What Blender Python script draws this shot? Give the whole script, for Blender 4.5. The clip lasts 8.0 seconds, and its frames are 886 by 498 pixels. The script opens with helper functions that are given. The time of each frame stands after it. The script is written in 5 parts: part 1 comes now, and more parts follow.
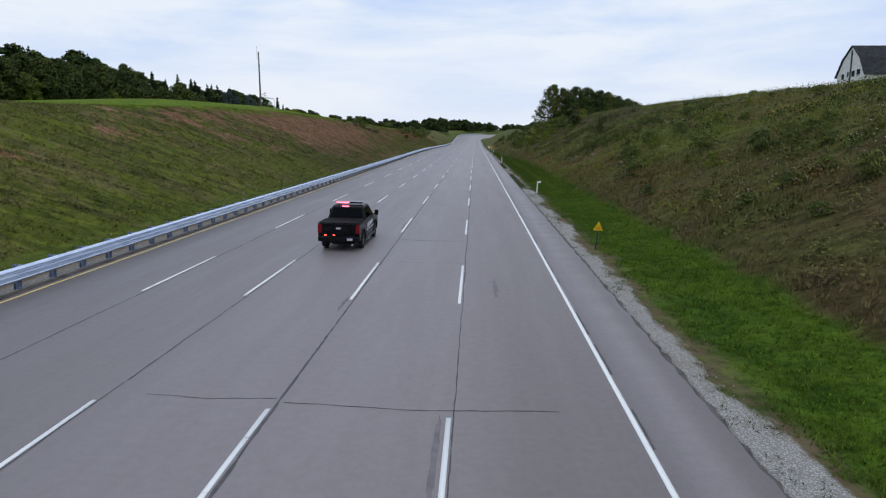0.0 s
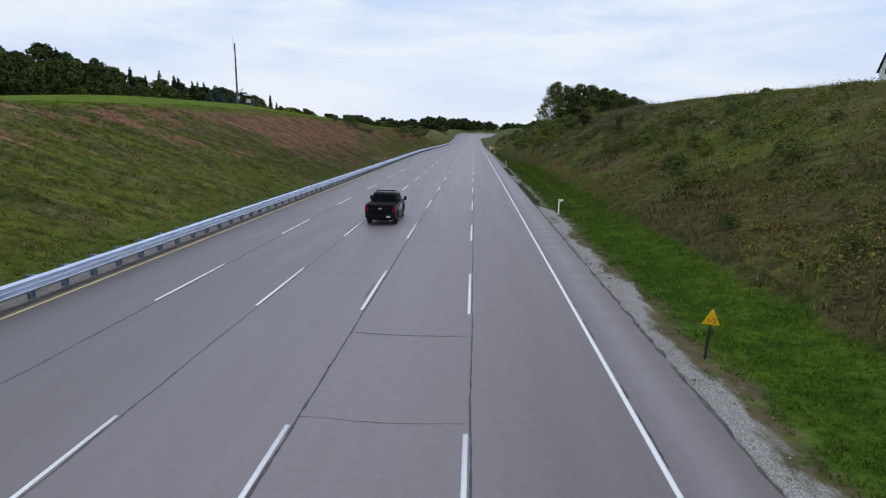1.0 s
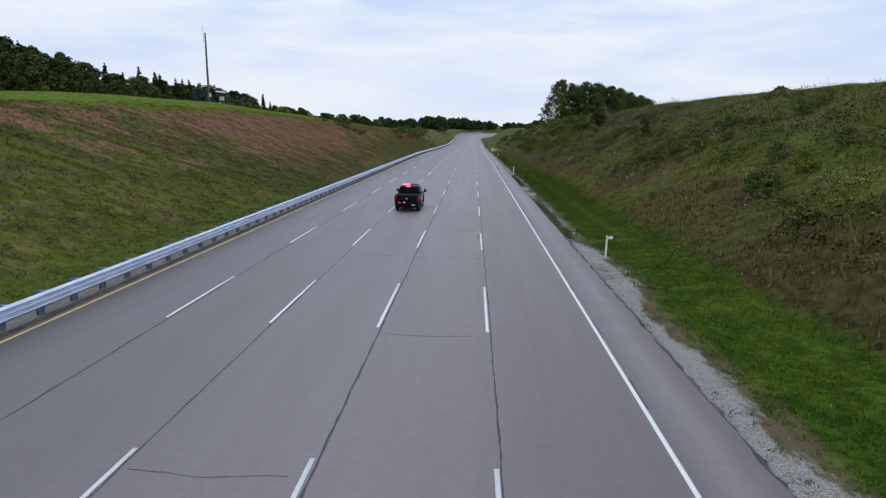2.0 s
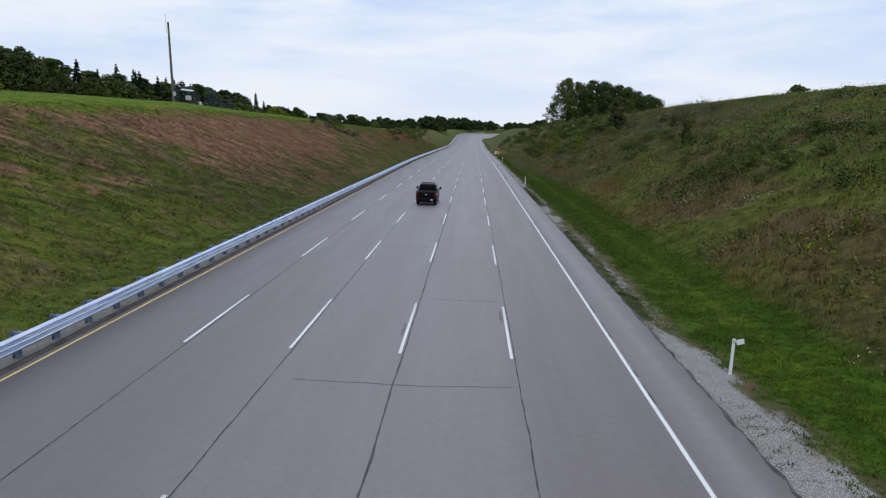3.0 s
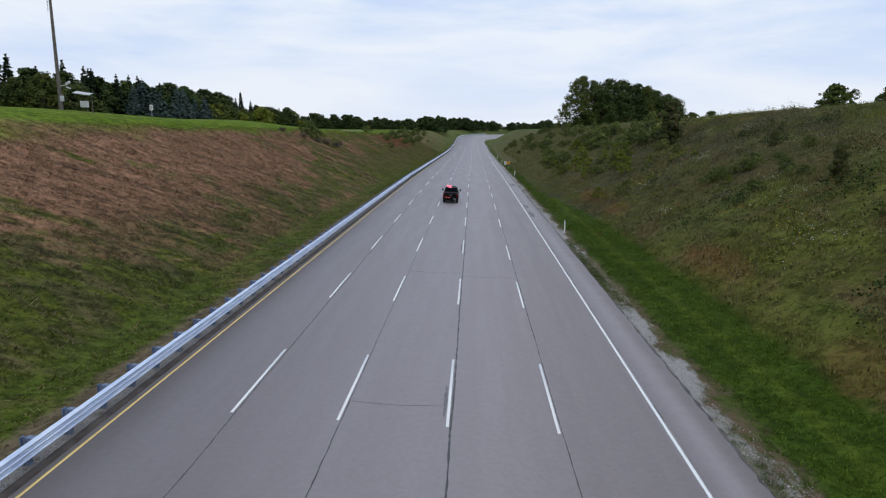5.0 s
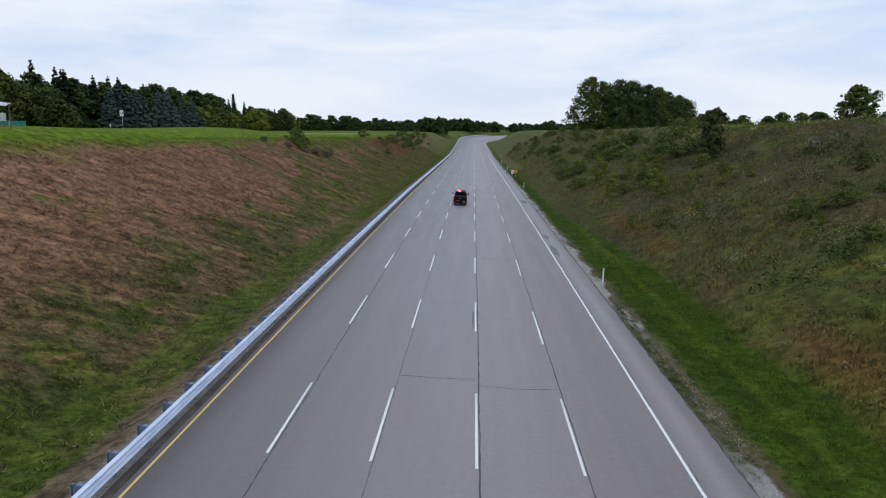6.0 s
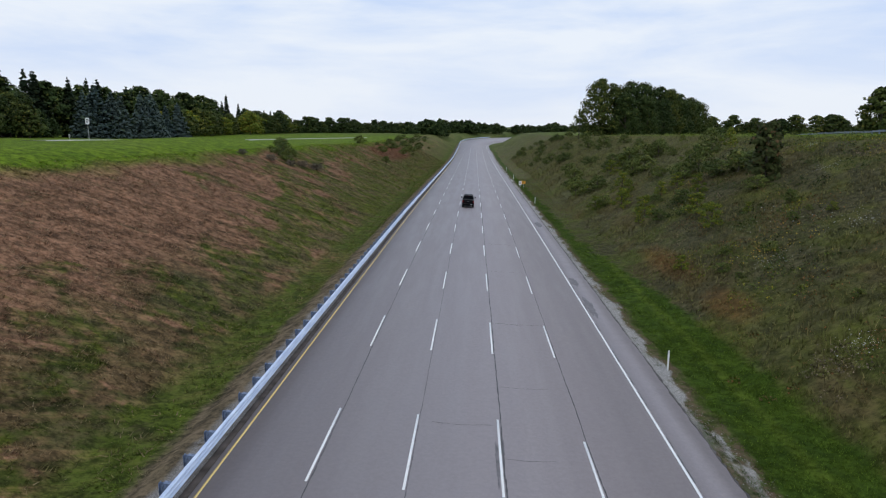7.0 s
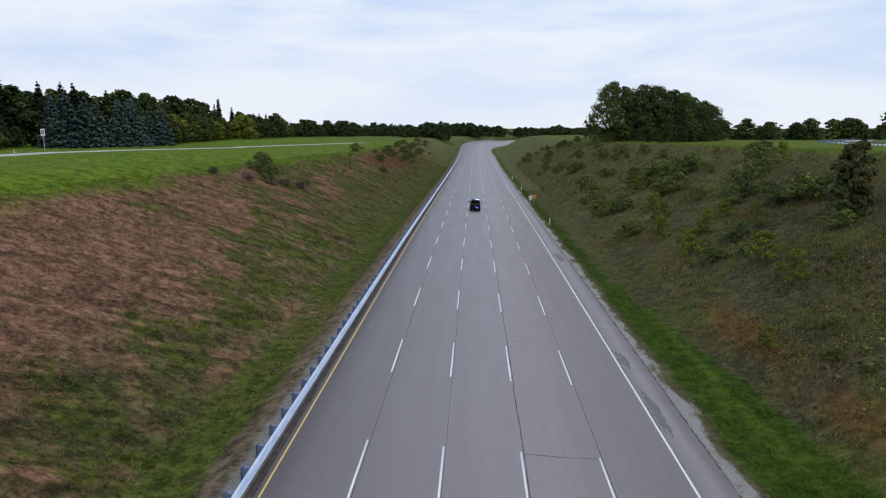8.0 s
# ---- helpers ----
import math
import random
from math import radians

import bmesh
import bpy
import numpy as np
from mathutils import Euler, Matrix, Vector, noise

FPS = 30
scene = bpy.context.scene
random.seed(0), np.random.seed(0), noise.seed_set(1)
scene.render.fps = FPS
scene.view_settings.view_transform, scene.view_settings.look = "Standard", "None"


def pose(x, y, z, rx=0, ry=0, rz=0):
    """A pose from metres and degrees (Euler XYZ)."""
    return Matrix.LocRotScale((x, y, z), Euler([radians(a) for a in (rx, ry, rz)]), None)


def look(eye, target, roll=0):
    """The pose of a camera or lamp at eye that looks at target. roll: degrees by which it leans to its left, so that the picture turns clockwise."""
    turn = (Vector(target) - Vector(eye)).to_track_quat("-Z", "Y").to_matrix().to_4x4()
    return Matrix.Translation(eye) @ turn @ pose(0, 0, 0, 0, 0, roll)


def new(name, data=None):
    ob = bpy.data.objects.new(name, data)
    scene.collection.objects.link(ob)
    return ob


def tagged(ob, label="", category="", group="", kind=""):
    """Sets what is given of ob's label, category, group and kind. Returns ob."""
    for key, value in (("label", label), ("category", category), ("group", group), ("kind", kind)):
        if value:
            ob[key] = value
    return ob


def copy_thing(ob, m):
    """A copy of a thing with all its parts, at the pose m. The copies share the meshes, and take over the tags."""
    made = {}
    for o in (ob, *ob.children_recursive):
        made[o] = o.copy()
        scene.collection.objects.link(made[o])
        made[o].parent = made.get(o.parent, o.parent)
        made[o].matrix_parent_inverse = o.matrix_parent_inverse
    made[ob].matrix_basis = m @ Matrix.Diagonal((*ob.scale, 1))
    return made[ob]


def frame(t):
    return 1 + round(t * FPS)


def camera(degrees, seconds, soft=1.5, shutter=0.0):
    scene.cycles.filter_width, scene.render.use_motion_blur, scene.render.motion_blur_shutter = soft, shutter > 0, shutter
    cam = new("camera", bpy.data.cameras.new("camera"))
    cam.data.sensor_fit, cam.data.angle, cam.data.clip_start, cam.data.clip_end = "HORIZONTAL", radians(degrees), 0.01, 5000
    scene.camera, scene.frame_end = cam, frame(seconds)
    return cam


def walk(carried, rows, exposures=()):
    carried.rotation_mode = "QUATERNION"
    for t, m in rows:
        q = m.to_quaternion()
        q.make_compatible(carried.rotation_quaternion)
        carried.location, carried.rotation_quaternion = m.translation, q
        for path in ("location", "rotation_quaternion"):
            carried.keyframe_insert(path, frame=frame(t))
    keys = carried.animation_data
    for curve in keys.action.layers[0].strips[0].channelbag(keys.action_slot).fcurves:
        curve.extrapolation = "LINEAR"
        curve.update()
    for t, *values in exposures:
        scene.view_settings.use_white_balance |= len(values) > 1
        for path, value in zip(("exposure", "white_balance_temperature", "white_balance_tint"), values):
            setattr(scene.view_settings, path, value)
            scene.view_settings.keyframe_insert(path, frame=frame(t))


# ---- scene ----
cam = camera(68.8, 8.0, 1.2, 0.0)
# seconds, x, y, z in metres, yaw, pitch in degrees
FLIGHT = [
    (0.00, -3.183, 0.117, 5.584, 2.794, -9.955),
    (0.50, -3.315, 7.341, 5.806, 2.763, -10.018),
    (1.00, -3.527, 15.169, 6.049, 2.733, -10.074),
    (1.50, -3.834, 22.953, 6.263, 2.707, -10.110),
    (2.25, -4.349, 35.150, 6.730, 2.678, -10.142),
    (3.00, -4.955, 46.620, 7.310, 2.662, -10.169),
    (3.50, -5.345, 54.349, 7.832, 2.655, -10.195),
    (4.00, -5.685, 62.280, 8.382, 2.653, -10.235),
    (4.50, -6.084, 69.899, 9.000, 2.657, -10.282),
    (5.25, -6.788, 81.400, 10.290, 2.672, -10.351),
    (6.00, -7.509, 92.184, 11.580, 2.699, -10.393),
    (6.50, -7.979, 99.134, 12.455, 2.721, -10.399),
    (7.00, -8.490, 106.284, 13.340, 2.750, -10.387),
    (7.50, -9.051, 113.515, 14.285, 2.779, -10.361),
    (8.00, -9.609, 120.926, 15.222, 2.808, -10.329),
]
walk(cam, [(t, pose(x, y, z, 90 + pitch, 0, yaw)) for t, x, y, z, yaw, pitch in FLIGHT])

# ---------------------------------------------------------------- light
world = bpy.data.worlds.new("overcast_sky")
scene.world = world
world.use_nodes = True
wn, wl = world.node_tree.nodes, world.node_tree.links
sky = wn.new("ShaderNodeTexSky")
sky.sky_type, sky.sun_disc = "NISHITA", False
sky.sun_elevation, sky.sun_rotation = radians(48), radians(200)
coord = wn.new("ShaderNodeTexCoord")
split = wn.new("ShaderNodeSeparateXYZ")
wl.new(coord.outputs["Generated"], split.inputs[0])
lift = wn.new("ShaderNodeMath")
lift.operation, lift.inputs[1].default_value = "MULTIPLY", 5.0
wl.new(split.outputs[2], lift.inputs[0])
flat = wn.new("ShaderNodeCombineXYZ")
wl.new(split.outputs[0], flat.inputs[0]), wl.new(split.outputs[1], flat.inputs[1]), wl.new(lift.outputs[0], flat.inputs[2])
cloud = wn.new("ShaderNodeTexNoise")
cloud.inputs["Scale"].default_value, cloud.inputs["Detail"].default_value, cloud.inputs["Roughness"].default_value = 2.6, 7, 0.55
cloud.inputs["Distortion"].default_value = 0.25
wl.new(flat.outputs[0], cloud.inputs["Vector"])
ramp = wn.new("ShaderNodeValToRGB")
ramp.color_ramp.elements[0].position, ramp.color_ramp.elements[0].color = 0.36, (0.53, 0.69, 1.0, 1)
ramp.color_ramp.elements[1].position, ramp.color_ramp.elements[1].color = 0.58, (0.86, 0.93, 1.03, 1)
wl.new(cloud.outputs[0], ramp.inputs[0])
low = wn.new("ShaderNodeMapRange")
low.inputs["From Min"].default_value, low.inputs["From Max"].default_value = 0.0, 0.22
low.inputs["To Min"].default_value, low.inputs["To Max"].default_value = 0.75, 0.0
wl.new(split.outputs[2], low.inputs["Value"])
haze = wn.new("ShaderNodeMix")
haze.data_type = "RGBA"
wl.new(low.outputs[0], haze.inputs[0]), wl.new(ramp.outputs[0], haze.inputs[6])
haze.inputs[7].default_value = (0.87, 0.915, 1.0, 1)
veil = wn.new("ShaderNodeBackground")
veil.inputs[1].default_value = 1.0
wl.new(haze.outputs[2], veil.inputs[0])
clear = wn.new("ShaderNodeBackground")
clear.inputs[1].default_value = 0.05
wl.new(sky.outputs[0], clear.inputs[0])
both = wn.new("ShaderNodeMixShader")
both.inputs[0].default_value = 0.93
wl.new(clear.outputs[0], both.inputs[1]), wl.new(veil.outputs[0], both.inputs[2])
wl.new(both.outputs[0], wn["World Output"].inputs["Surface"])

sun = new("sun", bpy.data.lights.new("sun", "SUN"))
sun.data.energy, sun.data.angle, sun.data.color = 0.6, radians(20), (1.0, 0.96, 0.9)
sun.matrix_world = look((0, 0, 50), (-14, 40, 0))


# ---------------------------------------------------------------- materials
class Nodes:
    """A small hand for node materials."""

    def __init__(self, name, roughness=0.9, metallic=0.0, specular=0.3):
        self.mat = bpy.data.materials.new(name)
        self.mat.use_nodes = True
        self.tree = self.mat.node_tree
        self.bsdf = self.tree.nodes["Principled BSDF"]
        self.bsdf.inputs["Roughness"].default_value = roughness
        self.bsdf.inputs["Metallic"].default_value = metallic
        self.bsdf.inputs["Specular IOR Level"].default_value = specular

    def put(self, socket, value):
        if isinstance(value, bpy.types.NodeSocket):
            self.tree.links.new(value, socket)
        elif isinstance(value, (tuple, list)):
            socket.default_value = (*value, 1) if len(socket.default_value) == 4 and len(value) == 3 else value
        else:
            socket.default_value = value

    def node(self, kind, **inputs):
        n = self.tree.nodes.new("ShaderNode" + kind)
        for key, value in inputs.items():
            self.put(n.inputs[key.replace("_", " ")], value)
        return n

    def place(self):
        return self.node("NewGeometry").outputs["Position"]

    def stretch(self, vector, x, y, z):
        n = self.node("Mapping")
        self.put(n.inputs["Vector"], vector)
        n.inputs["Scale"].default_value = (x, y, z)
        return n.outputs[0]

    def noise(self, vector, scale, detail=4, rough=0.55, distort=0.0):
        return self.node("TexNoise", Vector=vector, Scale=scale, Detail=detail, Roughness=rough, Distortion=distort).outputs[0]

    def math(self, op, a, b=0.0, c=0.0):
        n = self.tree.nodes.new("ShaderNodeMath")
        n.operation = op
        for k, v in enumerate((a, b, c)):
            self.put(n.inputs[k], v)
        return n.outputs[0]

    def step(self, value, a, b, lo=0.0, hi=1.0):
        n = self.node("MapRange")
        n.interpolation_type = "SMOOTHSTEP"
        for key, v in (("Value", value), ("From Min", a), ("From Max", b), ("To Min", lo), ("To Max", hi)):
            self.put(n.inputs[key], v)
        return n.outputs[0]

    def mix(self, factor, a, b, blend="MIX"):
        n = self.node("Mix")
        n.data_type, n.blend_type = "RGBA", blend
        self.put(n.inputs[0], factor), self.put(n.inputs[6], a), self.put(n.inputs[7], b)
        return n.outputs[2]

    def bump(self, height, strength, distance):
        n = self.node("Bump", Height=height, Strength=strength, Distance=distance)
        self.put(self.bsdf.inputs["Normal"], n.outputs[0])

    def done(self, color, roughness=None):
        self.put(self.bsdf.inputs["Base Color"], color)
        if roughness is not None:
            self.put(self.bsdf.inputs["Roughness"], roughness)
        return self.mat


def plain(name, color, roughness=0.5, metallic=0.0, specular=0.5, speckle=0.12, scale=9.0):
    n = Nodes(name, roughness, metallic, specular)
    c = n.node("TexCoord").outputs["Object"]
    f = n.step(n.noise(c, scale, 5), 0.3, 0.7)
    dark = tuple(v * (1 - speckle) for v in color)
    light = tuple(min(1, v * (1 + speckle)) for v in color)
    return n.done(n.mix(f, dark, light), n.step(n.noise(c, scale * 2.3, 3), 0.3, 0.7, roughness * 0.85, min(1, roughness * 1.1)))


def glow(name, color, strength):
    n = Nodes(name, 0.3)
    n.bsdf.inputs["Emission Color"].default_value = (*color, 1)
    n.bsdf.inputs["Emission Strength"].default_value = strength
    return n.done(tuple(0.4 * v for v in color))


def road_material(name, tone):
    n = Nodes(name, 0.52, 0, 1.0)
    p = n.place()
    grain = n.noise(p, 38, 3, 0.7)
    patch = n.noise(n.stretch(p, 0.8, 0.012, 1), 1.0, 4)
    wear = n.noise(n.stretch(p, 1.6, 0.012, 1), 1.0, 2)
    blot = n.noise(n.stretch(p, 1.2, 0.10, 1), 0.8, 5, 0.65)
    c = n.mix(n.step(patch, 0.3, 0.7), tuple(v * 0.95 for v in tone), tuple(v * 1.04 for v in tone))
    c = n.mix(n.step(wear, 0.4, 0.72, 0, 0.35), c, tuple(v * 0.86 for v in tone))
    c = n.mix(n.step(blot, 0.52, 0.75, 0, 0.35), c, tuple(v * 1.16 for v in tone))
    c = n.mix(n.step(grain, 0.3, 0.75, 0, 0.5), c, tuple(v * 0.72 for v in tone))
    # left lanes toned darker
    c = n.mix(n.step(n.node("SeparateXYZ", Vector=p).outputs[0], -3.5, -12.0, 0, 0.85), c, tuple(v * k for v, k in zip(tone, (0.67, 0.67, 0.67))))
    # start of the road darkened in the colour, standing in for view-angle sheen
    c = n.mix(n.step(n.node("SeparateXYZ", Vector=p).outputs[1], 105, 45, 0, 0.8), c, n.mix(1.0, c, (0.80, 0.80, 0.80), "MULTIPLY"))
    mottle = n.noise(p, 5.0, 6, 0.75)
    c = n.mix(1.0, c, n.mix(n.step(mottle, 0.3, 0.7), (0.91, 0.91, 0.91), (1.08, 1.08, 1.08)), "MULTIPLY")
    n.bump(grain, 0.08, 0.004)
    return n.done(c, n.step(blot, 0.3, 0.7, 0.49, 0.60))


def herb_colors(n, p):
    """The colours of the banks by their place: mown verge, weedy bank, rough bank, top field."""
    xyz = n.node("SeparateXYZ", Vector=p)
    x, y, z = xyz.outputs
    broad = n.noise(n.stretch(p, 1, 0.55, 1), 0.06, 4, 0.6)
    mid = n.noise(p, 0.35, 5, 0.65)
    fine = n.noise(p, 2.3, 4, 0.7)
    # old mowing and runnels run slantwise down the bank
    down = n.math("ADD", n.math("MULTIPLY", x, 0.75), n.math("MULTIPLY", y, 0.66))
    over = n.math("SUBTRACT", n.math("MULTIPLY", y, 0.75), n.math("MULTIPLY", x, 0.66))
    slant = n.node("CombineXYZ", X=n.math("MULTIPLY", down, 0.17), Y=over).outputs[0]
    streak = n.noise(slant, 0.75, 6, 0.7, 0.5)
    runnel = n.noise(slant, 0.34, 5, 0.6, 0.8)
    # rough bank: patches of olive grass and of pinkish-brown dead growth, dark weed clumps
    blotch = n.noise(n.stretch(p, 0.8, 0.6, 0.8), 0.16, 7, 0.62, 0.7)
    clump = n.noise(slant, 1.5, 5, 0.65, 0.6)
    green = n.mix(n.step(streak, 0.34, 0.66), (0.038, 0.050, 0.009), (0.104, 0.126, 0.015))
    green = n.mix(n.step(fine, 0.40, 0.75, 0, 0.45), green, (0.130, 0.126, 0.036))
    brown = n.mix(n.step(streak, 0.3, 0.7), (0.112, 0.062, 0.036), (0.275, 0.148, 0.088))
    brown = n.mix(n.step(fine, 0.42, 0.72, 0, 0.6), brown, (0.330, 0.195, 0.124))
    straw = n.noise(n.stretch(p, 0.6, 1.0, 0.6), 0.30, 6, 0.7, 0.8)
    cover = n.math("MULTIPLY", n.step(straw, 0.46, 0.60), n.step(y, 60, 130, 0.35, 0.75))
    green = n.mix(cover, green, n.mix(n.step(fine, 0.3, 0.7), (0.095, 0.066, 0.036), (0.205, 0.145, 0.088)))
    height = n.step(z, 1.2, 5.5)
    far_off = n.math("POWER", n.math("DIVIDE", n.math("SUBTRACT", y, 146.0), 34.0), 2.0)
    along = n.math("ADD", n.step(y, 50, 140, -0.14, 0.05), n.step(far_off, 1.3, 0.2, 0, 0.13))
    along = n.math("ADD", along, n.step(y, 176, 230, 0, -0.11))
    want = n.math("ADD", n.math("ADD", n.math("MULTIPLY", height, 0.20), along), n.math("ADD", n.math("MULTIPLY", blotch, 1.15), n.math("MULTIPLY", streak, 0.40)))
    left = n.mix(n.step(n.math("ADD", want, n.math("MULTIPLY", n.math("SUBTRACT", mid, 0.5), 0.5)), 0.89, 1.05), green, brown)
    left = n.mix(n.step(runnel, 0.58, 0.66, 0, 0.6), left, (0.034, 0.034, 0.014))
    left = n.mix(n.math("MULTIPLY", n.step(clump, 0.57, 0.70, 0, 0.65), n.step(y, 60, 115, 0.3, 1.0)), left, n.mix(n.step(blotch, 0.4, 0.6), (0.028, 0.036, 0.012), (0.050, 0.040, 0.024)))
    # darkening painted in as deep green patches low on the bank
    deep_green = n.math("MULTIPLY", n.math("MULTIPLY", n.step(straw, 0.40, 0.50), n.step(z, 5.0, 2.6)), n.step(y, 92, 110, 0, 0.5))
    left = n.mix(n.math("MULTIPLY", deep_green, n.step(y, 175, 150)), left, n.mix(n.step(streak, 0.35, 0.65), (0.026, 0.036, 0.010), (0.066, 0.076, 0.022)))
    # fresh foot of that bank
    foot = n.math("MULTIPLY", n.step(x, -25.5, -23.8), n.step(mid, 0.30, 0.50))
    left = n.mix(n.math("MULTIPLY", foot, 0.75), left, (0.066, 0.096, 0.013))
    # bare earth next to the rail
    left = n.mix(n.math("MULTIPLY", n.step(n.math("ADD", x, n.math("MULTIPLY", mid, 2.4)), -20.7, -19.9), 0.85), left, n.mix(fine, (0.085, 0.062, 0.042), (0.20, 0.150, 0.110)))
    # a rust-red patch far along the bank
    off = n.math("ADD", n.math("POWER", n.math("DIVIDE", n.math("SUBTRACT", y, 338.0), 42.0), 2.0), n.math("POWER", n.math("DIVIDE", n.math("ADD", x, 38.0), 6.0), 2.0))
    left = n.mix(n.math("MULTIPLY", n.step(n.math("ADD", off, n.math("MULTIPLY", mid, 0.8)), 1.5, 0.8), 0.8), left, (0.150, 0.058, 0.036))
    # top field
    field = n.mix(n.step(mid, 0.3, 0.7), (0.078, 0.136, 0.007), (0.132, 0.195, 0.013))
    field = n.mix(n.step(broad, 0.5, 0.75, 0, 0.5), field, (0.17, 0.19, 0.05))
    top = n.step(n.math("ADD", x, n.math("MULTIPLY", n.math("SUBTRACT", broad, 0.5), 16)), -42.0, -46.0)
    left = n.mix(top, left, field)
    # weedy bank
    weed = n.mix(n.step(mid, 0.32, 0.68), (0.064, 0.070, 0.015), (0.110, 0.118, 0.023))
    drift = n.noise(n.stretch(p, 1, 0.6, 1), 0.13, 5, 0.6, 0.5)
    weed = n.mix(n.step(broad, 0.44, 0.58, 0, 0.75), weed, (0.082, 0.110, 0.020))
    weed = n.mix(n.step(drift, 0.54, 0.66, 0, 0.8), weed, (0.134, 0.154, 0.026))
    weed = n.mix(n.step(drift, 0.50, 0.38, 0, 0.8), weed, (0.116, 0.084, 0.038))
    weed = n.mix(n.step(fine, 0.42, 0.78, 0, 0.45), weed, (0.108, 0.102, 0.034))
    rust = n.math("MULTIPLY", n.step(n.noise(n.stretch(p, 1, 0.5, 1), 0.11, 3), 0.52, 0.64), n.step(x, 17, 8.5))
    weed = n.mix(n.math("MULTIPLY", n.math("MULTIPLY", rust, n.step(fine, 0.3, 0.6, 0.3, 1.0)), 0.6), weed, (0.130, 0.076, 0.028))
    grey = n.math("MULTIPLY", n.step(y, 115, 155), n.step(n.noise(n.stretch(p, 1, 0.7, 1), 0.17, 4, 0.6, 0.4), 0.40, 0.58, 0.35, 0.95))
    # paler past y 165, with far-off haze and sheen put into the colour
    weed = n.mix(grey, weed, n.mix(n.step(fine, 0.35, 0.7), n.mix(n.step(y, 165, 230), (0.048, 0.046, 0.022), (0.080, 0.078, 0.034)), n.mix(n.step(y, 165, 230), (0.104, 0.094, 0.052), (0.146, 0.138, 0.070))))
    near = n.math("MULTIPLY", n.step(n.math("ADD", y, n.math("MULTIPLY", x, 2.0)), 105, 70), n.step(mid, 0.30, 0.6, 0.3, 0.8))
    weed = n.mix(near, weed, (0.068, 0.051, 0.025))
    for at, long in ((167.0, 9.0), (152.0, 4.5), (121.0, 6.0)):
        off = n.math("ADD", n.math("POWER", n.math("DIVIDE", n.math("SUBTRACT", y, at), long), 2.0), n.math("POWER", n.math("DIVIDE", n.math("SUBTRACT", x, 9.8), 1.5), 2.0))
        weed = n.mix(n.step(n.math("ADD", off, n.math("MULTIPLY", fine, 1.6)), 2.1, 0.6, 0, 0.7), weed, (0.150, 0.076, 0.027))
    weed = n.mix(n.math("MULTIPLY", n.step(x, 34, 41), n.step(mid, 0.25, 0.6)), weed, (0.080, 0.095, 0.022))
    pasture = n.math("MULTIPLY", n.step(n.math("ADD", x, n.math("MULTIPLY", mid, 6.0)), 39, 46), n.step(y, 170, 215))
    weed = n.mix(n.math("MULTIPLY", pasture, 0.8), weed, n.mix(n.step(fine, 0.3, 0.7), (0.085, 0.140, 0.010), (0.135, 0.190, 0.018)))
    # mown verge
    mown = n.mix(n.step(mid, 0.32, 0.68), (0.035, 0.078, 0.007), (0.074, 0.126, 0.010))
    mown = n.mix(n.step(fine, 0.45, 0.8, 0, 0.4), mown, (0.084, 0.130, 0.014))
    for at in (5.6,):
        line = n.math("ABSOLUTE", n.math("SUBTRACT", n.math("ADD", x, n.math("MULTIPLY", n.noise(n.stretch(p, 0.1, 0.06, 0.1), 1.0, 2), 1.2)), at + 0.6))
        mown = n.mix(n.math("MULTIPLY", n.step(line, 0.55, 0.08, 0, 0.65), n.step(y, 55, 95)), mown, (0.135, 0.190, 0.022))
    bare = n.math("MULTIPLY", n.step(n.math("ADD", x, n.math("MULTIPLY", mid, 2.6)), 5.4, 4.1), n.step(mid, 0.40, 0.60))
    mown = n.mix(n.math("MULTIPLY", bare, 0.45), mown, (0.13, 0.098, 0.064))
    mown = n.mix(n.step(y, 45, 110, 0, 0.6), mown, (0.036, 0.058, 0.008))
    edge = n.step(n.math("ADD", n.math("ADD", x, n.step(y, 140, 200, 0.0, 3.2)), n.math("MULTIPLY", n.math("SUBTRACT", mid, 0.5), n.step(y, 140, 200, 2.2, 5.0))), 7.3, 8.3)
    right = n.mix(edge, mown, weed)
    c = n.mix(n.step(x, -12, -8), left, right)
    # far fields
    far = n.step(y, 420, 700)
    return n.mix(far, c, n.mix(n.step(broad, 0.4, 0.6), (0.075, 0.105, 0.025), (0.13, 0.15, 0.05))), mid, fine, xyz


